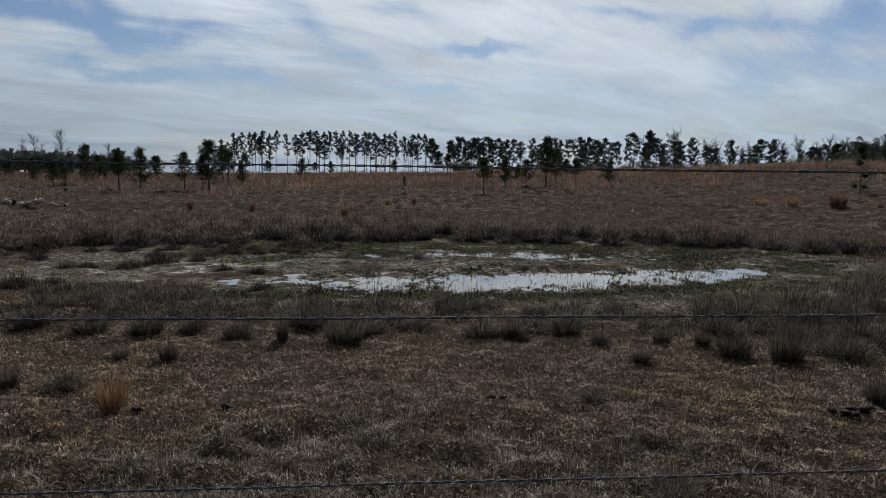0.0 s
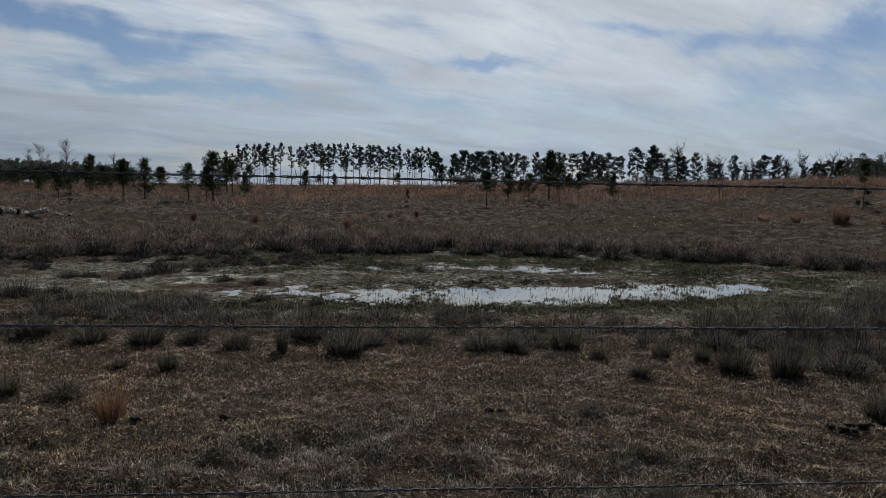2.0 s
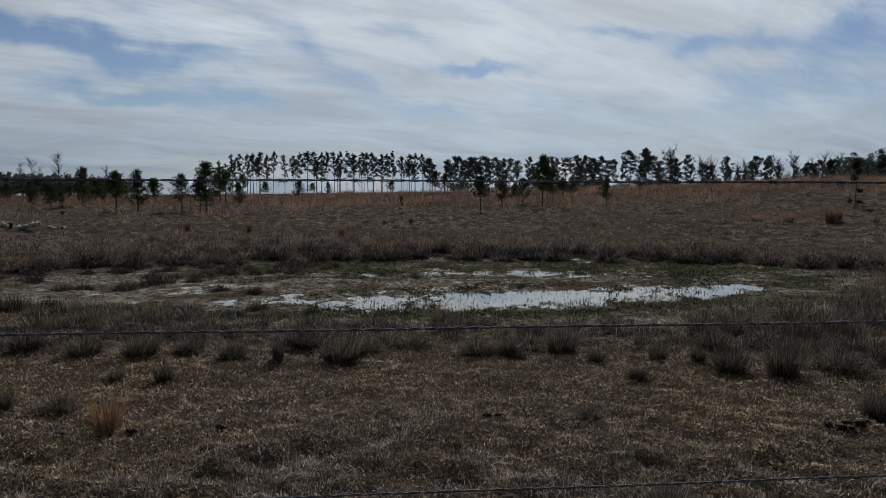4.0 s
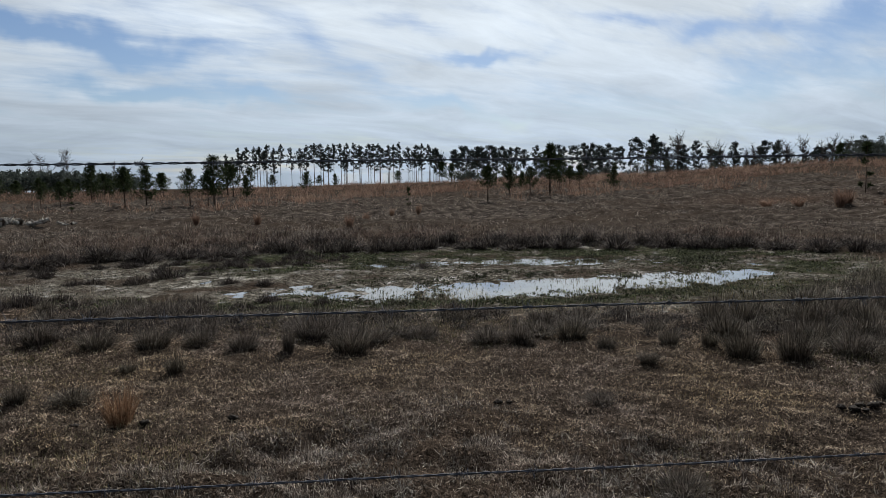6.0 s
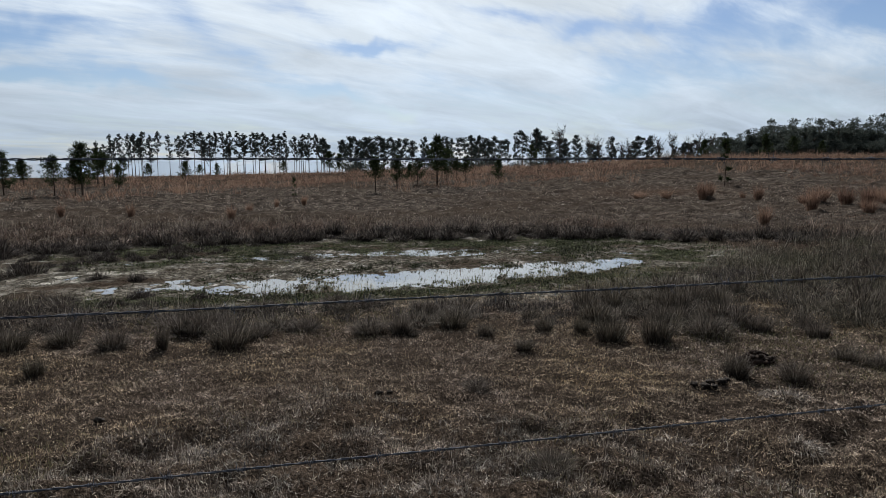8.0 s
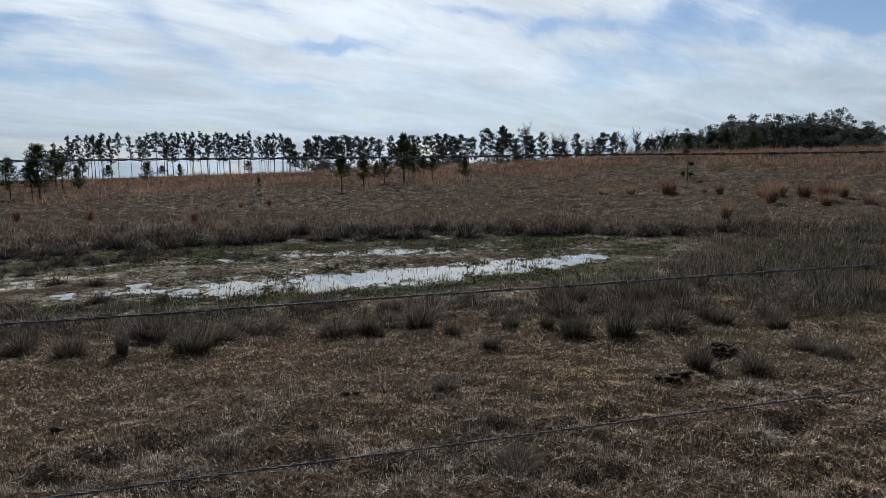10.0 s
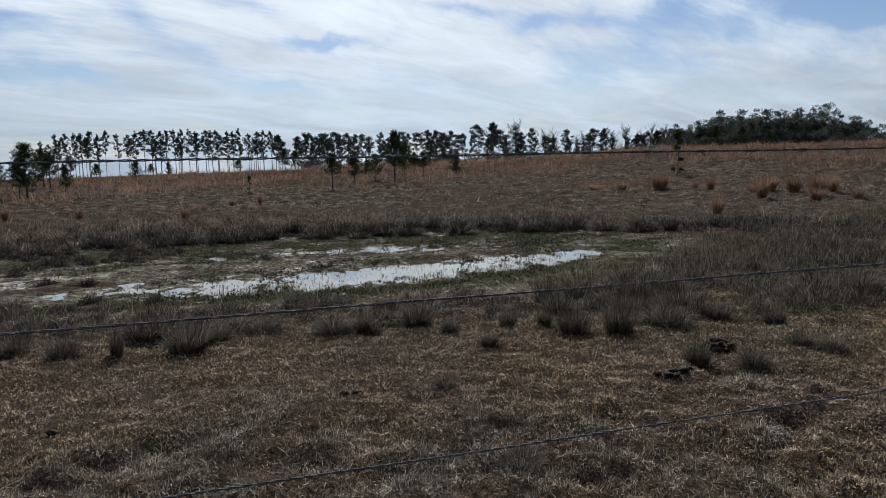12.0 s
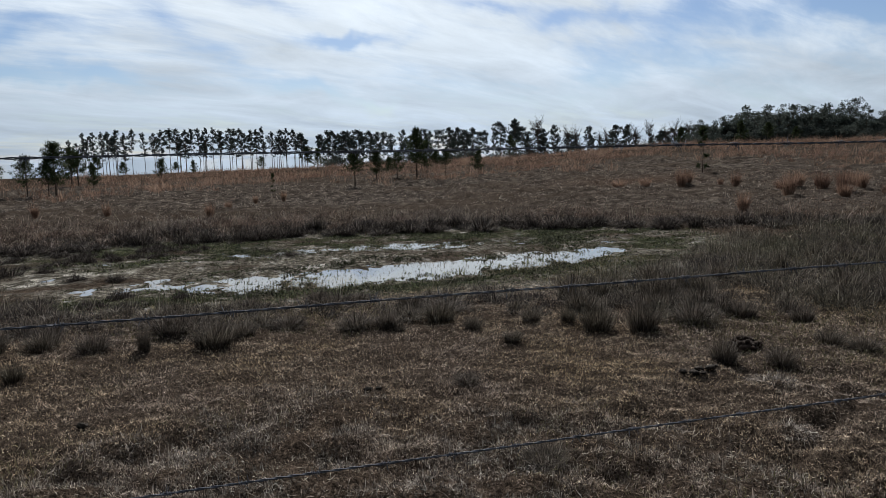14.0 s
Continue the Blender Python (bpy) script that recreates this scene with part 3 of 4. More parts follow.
    n = len(x)
    grass("dead_stalks", x, y, U(0.14, 0.40, n), U(0.0025, 0.005, n) * np.clip(np.hypot(x, y) / 9, 0.8, 1.8), np.radians(U(2, 62, n)), np.radians(U(-25, 70, n)), MAT_STRAW,
          "thin pale dead stalks standing out of the rough grass")
    # the verge beside the fence
    a, d = U(0, 2 * math.pi, 20000), 0.4 + 7.6 * rng.random(20000) ** 0.6
    x, y = d * np.sin(a), d * np.cos(a)
    keep = ~((y > 2.9) & in_view(x, y, 0))
    x, y = x[keep], y[keep]
    n = len(x)
    grass("verge_grass", x, y, U(0.04, 0.12, n), U(0.006, 0.012, n), np.radians(U(20, 85, n)), np.radians(U(-20, 60, n)), MAT_THATCH,
          "short dead grass on the verge under the fence")
    # weeds round and in the water
    x, y = scatter(110000, -6, 9.5, 8.6, 17.4, lambda x, y: np.clip(weed_zone(x, y) * (0.5 + 2.2 * fbm(x * 2.2, y * 2.2, 3)), 0, 1))
    n = len(x)
    grass("pond_weed", x, y, U(0.025, 0.08, n), U(0.012, 0.028, n), np.radians(U(20, 85, n)), np.radians(U(0, 50, n)), MAT_WEED,
          "low green weeds growing round the shallow water", 0.0)
    x, y = scatter(4200, -4, 7, 9.2, 13.8, lambda x, y: (pond_water(x, y) > -1.6) * np.clip(0.30 - 0.30 * (y - 10.2 - 0.1 * x) + 1.8 * fbm(x * 1.3, y * 2.0, 3), 0.02, 1))
    clumped("shore_weed", x, y, 24, 0.085, 0.085, 0.018, MAT_WEED, "clumps of bright green weed along the edge of the water", 60)
    def on_mud(x, y):
        return basin(x, y) * (pond_water(x, y) < -0.3) * np.clip(0.42 + 0.05 * np.maximum(x + 3, 0) + 2.2 * fbm(x * 1.4, y * 2.6, 4), 0.03, 1)
    x, y = scatter(13000, -9, 9, 8.6, 17.2, on_mud)
    clumped("mud_grass", x, y, 6, 0.075, 0.065, 0.013, MAT_MOSS, "short dark grass remnants dotted over the mud", 70)
    def shore(x, y):
        wet = pond_water(x, y)
        far = 0.9 * np.exp(-((y - 14.6) / 1.2) ** 2) * (x > -3)
        return np.clip(ease((wet + 1.2) / 0.6) * ease((0.62 - wet) / 0.6) + far, 0, 1) * np.clip(0.35 + 2.4 * fbm(x * 1.7, y * 3.0, 4), 0, 1)
    x, y = scatter(10500, -4, 8, 9.2, 16.5, shore)
    clumped("water_weed", x, y, 11, 0.06, 0.085, 0.013, MAT_MOSS, "small dark green weeds standing in the shallows", 40)

    def islets(x, y):
        return (pond_water(x, y) > -0.5) * np.clip(0.20 - 0.22 * (y - 10.9 - 0.1 * x - 0.03 * x * x) + 2.6 * fbm(x * 1.6, y * 1.4, 3), 0.05, 1)
    x, y = scatter(11000, -3.6, 6.8, 9.4, 14, islets)
    clumped("pool_islets", x, y, 8, 0.055, 0.062, 0.024, MAT_MOSS, "small dark islets of weed scattered through the pool", 46)
    x, y = scatter(7000, -3.2, 6.5, 9.6, 14, lambda x, y: (pond_water(x, y) > -0.6) * np.clip(0.25 + 1.8 * fbm(x * 1.5, y * 2.5, 3), 0, 1))
    n = len(x)
    grass("water_reeds", x, y, U(0.03, 0.10, n), U(0.005, 0.010, n), np.radians(U(5, 60, n)), np.radians(U(0, 50, n)), MAT_MOSS,
          "thin dead stems standing in the shallow water", 0.0)


build_grass()


# ---- tubes and leaf clumps ----
def tube(points, radii, sides=6):
    """A tapered tube along points; quads."""
    pts = np.asarray(points, float)
    rad = np.asarray(radii, float)
    tan = np.gradient(pts, axis=0)
    tan /= np.linalg.norm(tan, axis=1, keepdims=True) + 1e-9
    ref = np.where(np.abs(tan[:, 2:3]) > 0.9, [[1.0, 0, 0]], [[0, 0, 1.0]])
    u = np.cross(tan, ref)
    u /= np.linalg.norm(u, axis=1, keepdims=True) + 1e-9
    v = np.cross(tan, u)
    a = np.linspace(0, 2 * math.pi, sides, endpoint=False)
    ring = u[:, None] * np.cos(a)[None, :, None] + v[:, None] * np.sin(a)[None, :, None]
    V = (pts[:, None] + ring * rad[:, None, None]).reshape(-1, 3)
    m = len(pts)
    i, j = np.arange(m - 1)[:, None] * sides, np.arange(sides)[None, :]
    k = (np.arange(sides) + 1)[None, :] % sides
    F = np.stack([i + j, i + k, i + sides + k, i + sides + j], -1).reshape(-1, 4)
    return V, F


def leaf_soup(centres, spread, size, per, thin=1.0, droop=0.0):
    """Small separate leaves or needle sprays scattered round each centre."""
    c = np.repeat(np.asarray(centres, float), per, axis=0)
    n = len(c)
    s = np.repeat(np.broadcast_to(spread, (len(centres),)), per)[:, None]
    d = rng.normal(0, 1, (n, 3))
    d /= np.linalg.norm(d, axis=1, keepdims=True)
    p = c + d * s * rng.random((n, 1)) ** 0.5 * [1, 1, 0.75]
    a = d + rng.normal(0, 0.6, (n, 3)) - [0, 0, droop]
    a /= np.linalg.norm(a, axis=1, keepdims=True)
    b = np.cross(a, rng.normal(0, 1, (n, 3)))
    b /= np.linalg.norm(b, axis=1, keepdims=True) + 1e-9
    L = size * rng.uniform(0.6, 1.3, (n, 1))
    V = np.stack([p - b * L * 0.5 * thin, p + b * L * 0.5 * thin, p + a * L], 1).reshape(-1, 3)
    return V, np.arange(3 * n).reshape(-1, 3)


def root(name, label, category, group=""):
    return tagged(new(name), label, category, group)


def limb(start, az, rise, length, r0, bend=0.2, steps=4):
    """Points and radii of a limb that bends upwards."""
    t = np.linspace(0, 1, steps)
    out = np.c_[np.sin(az) * t, np.cos(az) * t, np.tan(rise) * t + bend * t * t]
    pts = np.asarray(start) + out * length * np.cos(rise)
    pts[1:] += rng.normal(0, length * 0.03, (steps - 1, 3))
    return pts, r0 * (1 - 0.75 * t)


def trunk_line(height, r0, sway=0.02, steps=7, top=0.25):
    t = np.linspace(0, 1, steps)
    off = np.cumsum(rng.normal(0, sway * height / steps, (steps, 2)), axis=0) * t[:, None]
    return np.c_[off, t * height], r0 * (1 - (1 - top) * t)


# ---- trees (each variant is built once, 1 high, and copied) ----
def tall_pine(height, crown_from, crown_r, name="pine_tree", label="tall slender pine with a bare trunk and a small dark crown", lumps=30, group="pines on the ridge", leaf=0.355):
    """Limbs in an uneven crown, each ending in a few flattened puffs of needles."""
    ob = root(name, label, "tree", group)
    line, rad = trunk_line(height, height * 0.0085, 0.03)
    pieces, tips, size = [tube(line, rad, 6)], [], []
    at = lambda z: np.array([np.interp(z, line[:, 2], line[:, k]) for k in range(2)] + [z])  # noqa: E731
    heavy = rng.uniform(0, 6.28)
    for k in range(lumps):
        u = (k + rng.random()) / lumps
        z = height * (crown_from + (0.95 - crown_from) * u)
        az = rng.uniform(0, 6.28)
        reach = crown_r * (0.20 + 0.85 * math.sin(math.pi * (0.20 + 0.76 * u)) ** 0.8) * rng.uniform(0.35, 1.15) * (1 + 0.22 * math.cos(az - heavy))
        pts, lr = limb(at(z), az, radians(rng.uniform(5, 40)), reach, height * 0.0028, 0.15, 4)
        pieces.append(tube(pts, lr, 3))
        full = 0.55 + 0.45 * min(1.0, u * 2.2)
        for q, f in ((3, 1.0), (2, 0.8)):
            if rng.random() < full:
                tips.append(pts[q] + rng.normal(0, 0.06 * crown_r, 3))
                size.append(crown_r * rng.uniform(0.16, 0.32) * f)
    for _ in range(5):      # dead stubs below the crown
        z = height * rng.uniform(crown_from * 0.55, crown_from)
        pts, lr = limb(at(z), rng.uniform(0, 6.28), radians(rng.uniform(-15, 25)), crown_r * rng.uniform(0.4, 0.9), height * 0.002, 0, 3)
        pieces.append(tube(pts, lr, 3))
    for z in (0.99, 0.95):
        tips.append(at(height * z))
        size.append(crown_r * 0.2)
    V, F = joined(pieces)
    part(mesh_object("trunk", V, F, MAT_BARK, True), ob)
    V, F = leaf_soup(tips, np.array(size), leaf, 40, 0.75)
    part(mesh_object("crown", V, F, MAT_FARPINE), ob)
    return ob


def young_pine(height, bare, full, label="young green pine sapling standing in dry grass", whorls=9):
    ob = root("pine_sapling", label, "tree", "young pines on the slope")
    line, rad = trunk_line(height, 0.022 + 0.012 * height, 0.02, 7, 0.2)
    pieces, tips, spread = [tube(line, rad, 6)], [], []
    at = lambda z: np.array([np.interp(z, line[:, 2], line[:, k]) for k in range(2)] + [z])  # noqa: E731
    for w in range(whorls):
        u = (w + 0.3) / whorls
        z = height * (bare + (1 - bare) * u)
        reach = full * height * (0.44 * (1 - u) ** 0.9 + 0.03)
        turn = rng.uniform(0, 6.28)
        for b in range(rng.integers(4, 7)):
            if rng.random() < 0.2:
                continue
            pts, lr = limb(at(z), turn + b * 1.26 + rng.normal(0, 0.25), radians(rng.uniform(5, 32)), reach * rng.uniform(0.5, 1.15), 0.012, 0.3, 4)
            pieces.append(tube(pts, lr, 3))
            tips += [pts[-1], pts[2], pts[1] * 0.8 + pts[2] * 0.2]
    for z in np.linspace(0.8, 1.0, 4):
        tips.append(at(height * z))
    V, F = joined(pieces)
    part(mesh_object("trunk", V, F, MAT_BARK, True), ob)
    V, F = leaf_soup(tips, height * 0.046, 0.11 + 0.024 * height, 21, 0.22)
    part(mesh_object("needles", V, F, MAT_NEEDLE), ob)
    return ob


def oak(height, width, name="oak_tree", label="dense dark evergreen oak in a hedgerow wood", sparse=1.0, mat=None, group="oaks on the rise", low=0.05, rise=-15, leaf=0.060):
    """Spreading limbs that carry billows of leaves."""
    ob = root(name, label, "tree", group)
    line, rad = trunk_line(height * 0.45, height * 0.022, 0.05, 5, 0.6)
    pieces, tips, size = [tube(line, rad, 7)], [], []
    for k in range(16):
        start = line[-1] * rng.uniform(0.25, 1.0)
        az = k * 2.4 + rng.normal(0, 0.3)
        pts, lr = limb(start, az, radians(rng.uniform(rise, 75)), width * rng.uniform(0.45, 1.05), height * 0.010, 0.35, 5)
        pts[:, 2] = np.minimum(pts[:, 2], height * (0.88 - 0.45 * np.clip(np.hypot(pts[:, 0], pts[:, 1]) / width, 0, 1.2) ** 2))
        pieces.append(tube(pts, lr, 4))
        for q in (2, 3, 4, 4):
            tips.append(pts[q] + rng.normal(0, width * 0.13, 3) * [1, 1, 0.7])
            size.append(width * rng.uniform(0.09, 0.22))
    tips = np.array(tips)
    dome = height * (0.95 - 0.45 * np.clip(np.hypot(tips[:, 0], tips[:, 1]) / width, 0, 1.2) ** 2) - np.abs(rng.normal(0, 0.08 * height, len(tips)))
    tips[:, 2] = np.clip(tips[:, 2], height * low, np.maximum(dome, height * low))
    V, F = joined(pieces)
    part(mesh_object("trunk", V, F, MAT_BARK, True), ob)
    V, F = leaf_soup(tips, np.array(size), width * leaf, int(48 * sparse), 1.0)
    part(mesh_object("crown", V, F, mat or MAT_OAKLEAF), ob)
    return ob


def bare_tree(height, spread, name="bare_tree", label="leafless grey tree with thin forking branches", twigs=1.0, r0=0.014, mat=None, group="leafless trees"):
    ob = root(name, label, "tree", group)
    line, rad = trunk_line(height * 0.9, height * r0, 0.08, 7, 0.2)
    pieces = [tube(line, rad, 6)]
    for _ in range(int(11 * twigs)):
        z = rng.uniform(0.35, 0.98)
        i = z * (len(line) - 1)
        a = line[int(i)] * (1 - i % 1) + line[min(int(i) + 1, len(line) - 1)] * (i % 1)
        pts, lr = limb(a, rng.uniform(0, 6.28), radians(rng.uniform(20, 65)), height * spread * rng.uniform(0.5, 1.1) * (1.15 - 0.5 * z), height * r0 * 0.4, 0.3, 5)
        pieces.append(tube(pts, lr, 4))
        for _ in range(int(5 * twigs)):
            b = pts[rng.integers(1, 5)]
            q, qr = limb(b, rng.uniform(0, 6.28), radians(rng.uniform(0, 70)), height * 0.10 * rng.uniform(0.5, 1.3), height * r0 * 0.2, 0.3, 3)
            pieces.append(tube(q, qr, 3))
    V, F = joined(pieces)
    part(mesh_object("trunk", V, F, mat or MAT_TWIG, True), ob)
    return ob


def plant(models, spots, stretch=0.0, sink=0.15):
    """Copies of the models at spots (x, y, height); the models themselves stand at the first spots."""
    for k, (x, y, h) in enumerate(spots):
        src, base = models[k % len(models)]
        z = float(land_full(np.array([x]), np.array([y]))[0]) - sink
        s = h / base
        m = Matrix.LocRotScale((x, y, z), Euler((0, 0, rng.uniform(0, 6.28))), None)
        if k < len(models):
            src.matrix_basis = m
            ob = src
        else:
            ob = copy_thing(src, m)
        w = s * (1 + rng.uniform(-stretch, stretch))
        ob.scale = (w, w, s)


PINE_ROW = [(-95.9, 321.3, 18.7), (-94.4, 328.1, 19.2), (-97.2, 350.8, 20.7), (-92.1, 343.1, 20.2), (-84.1, 325.0, 19.9), (-84.0, 339.0, 19.4), (-81.8, 341.4, 21.1),
            (-73.8, 330.2, 18.8), (-74.5, 353.6, 19.7), (-66.6, 329.8, 19.8), (-65.3, 341.4, 21.1), (-63.1, 346.9, 21.2), (-58.9, 344.2, 20.5), (-57.2, 350.8, 21.5),
            (-54.5, 357.3, 21.8), (-52.9, 366.4, 22.6), (-45.9, 340.2, 20.9), (-44.7, 355.1, 20.8), (-40.6, 357.5, 21.5), (-35.9, 341.8, 20.3), (-32.2, 330.4, 19.6),
            (-31.6, 369.5, 21.2), (-26.6, 342.9, 19.8), (-23.9, 343.7, 21.1), (-21.1, 367.0, 20.1), (-16.1, 355.0, 20.3), (-13.1, 350.6, 20.7), (-9.7, 362.8, 20.9),
            (-5.8, 333.1, 17.5), (-106.2, 344.2, 15.5)]
PINE_GROVE = [(-4.7, 293.6, 15.0), (2.6, 279.5, 13.7), (6.2, 307.9, 16.6), (8.6, 321.4, 17.1), (11.8, 285.1, 15.0), (14.7, 306.1, 16.1), (17.4, 289.4, 15.6), (21.2, 311.3, 15.4),
              (24.5, 310.1, 16.1), (25.5, 284.8, 14.3), (30.8, 315.0, 16.0), (33.2, 306.1, 14.5), (38.6, 306.7, 16.0), (43.1, 313.0, 13.8), (45.8, 292.9, 15.5),
              (50.8, 308.8, 15.5), (55.8, 314.0, 16.1), (53.3, 275.0, 14.8), (63.6, 311.1, 16.7), (62.0, 288.1, 14.5), (66.3, 291.6, 15.4), (65.7, 274.6, 12.9),
              (74.4, 300.9, 14.7), (75.5, 279.6, 16.9), (89.0, 305.9, 19.6)]
RIDGE_PINE = [(73.7, 252.8, 16.1), (78.5, 260.3, 13.7), (79.4, 254.9, 11.6), (86.5, 259.4, 12.7), (86.5, 246.2, 13.2), (98.2, 241.2, 12.2), (113.6, 253.1, 13.0),
              (117.4, 251.6, 13.0), (125.8, 241.2, 9.9), (137.6, 246.9, 10.8)]
RIDGE_BROADLEAF = [(81.0, 248.3, 15.2), (98.2, 262.8, 12.6), (94.0, 242.5, 11.6), (110.6, 261.5, 10.1), (109.2, 251.0, 10.9), (118.7, 246.1, 11.7), (127.7, 253.9, 13.3),
                   (130.4, 246.3, 11.2), (133.3, 244.8, 13.1), (126.8, 223.2, 11.0)]
OAKS = [(115.2, 194.7, 10.4), (112.3, 186.4, 10.4), (118.4, 186.5, 10.7), (121.6, 185.2, 12.1), (135.2, 199.3, 14.9), (126.5, 178.7, 14.2), (133.0, 180.3, 13.5),
        (140.4, 182.0, 14.2), (149.3, 188.7, 13.3), (154.2, 189.2, 16.2), (153.3, 179.9, 14.9), (145.7, 166.9, 10.8), (155.6, 171.3, 10.9), (166, 180, 13.0), (176, 172, 13.5)]
SNAGS = [(-77.0, 128.6, 6.1), (-75.4, 129.6, 7.1), (-71.8, 131.6, 8.2), (-74.4, 130.1, 5.3), (-64.7, 135.2, 5.6)]
SAPLINGS_LEFT = [(-24.5, 44.05, 1.6), (-25.34, 49.62, 2.8), (-18.1, 39.14, 2.4), (-19.28, 44.65, 2.6), (-15.09, 40.96, 2.3), (-13.92, 40.65, 2.0), (-13.76, 41.25, 2.9),
                 (-17.76, 57.97, 2.6), (-15.26, 52.92, 1.9), (-25.69, 90.93, 2.8), (-22.2, 88.5, 1.9), (-14.26, 70.59, 2.0), (-16.6, 90.4, 1.7), (-14.8, 92.0, 1.8),
                 (-6.45, 90.56, 1.9), (-0.7, 90.0, 2.9), (0.5, 88.0, 2.6), (-29.7, 72.1, 2.3), (-19.39, 61.65, 3.1), (-26.69, 45.65, 1.2), (-39.58, 63.94, 1.8), (-28.53, 58.84, 1.7)]
SAPLINGS_RIGHT = [(2.4, 40.45, 2.0), (4.22, 47.18, 2.0), (5.79, 48.57, 1.9), (7.03, 47.63, 3.4), (9.11, 56.68, 2.6), (9.22, 48.65, 1.8), (11.6, 48.56, 1.9), (24.5, 86.0, 2.9),
                  (-22.97, 56.35, 2.1), (5.79, 54.18, 1.5), (9.8, 55.87, 1.8), (60.5, 92.0, 3.6), (63.4, 90.0, 3.0), (66.3, 87.9, 2.3), (53.5, 96.2, 2.9)]
SPINDLY = [(21.24, 35.57, 2.5), (-1.96, 36.3, 1.0), (-18.83, 34.88, 1.2)]


def behind(spots, n, dx, dy0, dy1, lo, hi):
    """More trees of the same stand, further back."""
    out = []
    for _ in range(n):
        x, y, h = spots[rng.integers(0, len(spots))]
        d = rng.uniform(dy0, dy1)
        k = 1 + d / math.hypot(x, y)
        out.append((x * k + rng.uniform(-dx, dx), y * k, h * rng.uniform(lo, hi)))
    return out


def spindly_pine(height):
    """A thin leader with a few needle tufts near its top and a twiggy foot."""
    ob = root("pine_sapling", "spindly pine sapling with few needles", "tree", "young pines on the slope")
    line, rad = trunk_line(height, 0.022, 0.03, 7, 0.3)
    pieces, tips, size = [tube(line, rad, 5)], [line[-1], line[-1] * 0.96], [0.13, 0.12]
    for z, reach, az in ((0.88, 0.20, 1.4), (0.80, 0.24, 1.7), (0.74, 0.16, 4.6), (0.62, 0.12, 0.4), (0.36, 0.16, 4.2), (0.12, 0.25, 1.2), (0.10, 0.22, 4.4)):
        start = np.array([np.interp(z * height, line[:, 2], line[:, k]) for k in range(2)] + [z * height])
        pts, lr = limb(start, az, radians(30), reach * height / 2, 0.009, 0.2, 4)
        pieces.append(tube(pts, lr, 3))
        tips.append(pts[-1])
        size.append(0.10 if z > 0.5 else 0.035)
    V, F = joined(pieces)
    part(mesh_object("trunk", V, F, MAT_BARK, True), ob)
    V, F = leaf_soup(tips, np.array(size), 0.17, 60, 0.25)
    part(mesh_object("needles", V, F, MAT_NEEDLE), ob)
    return ob


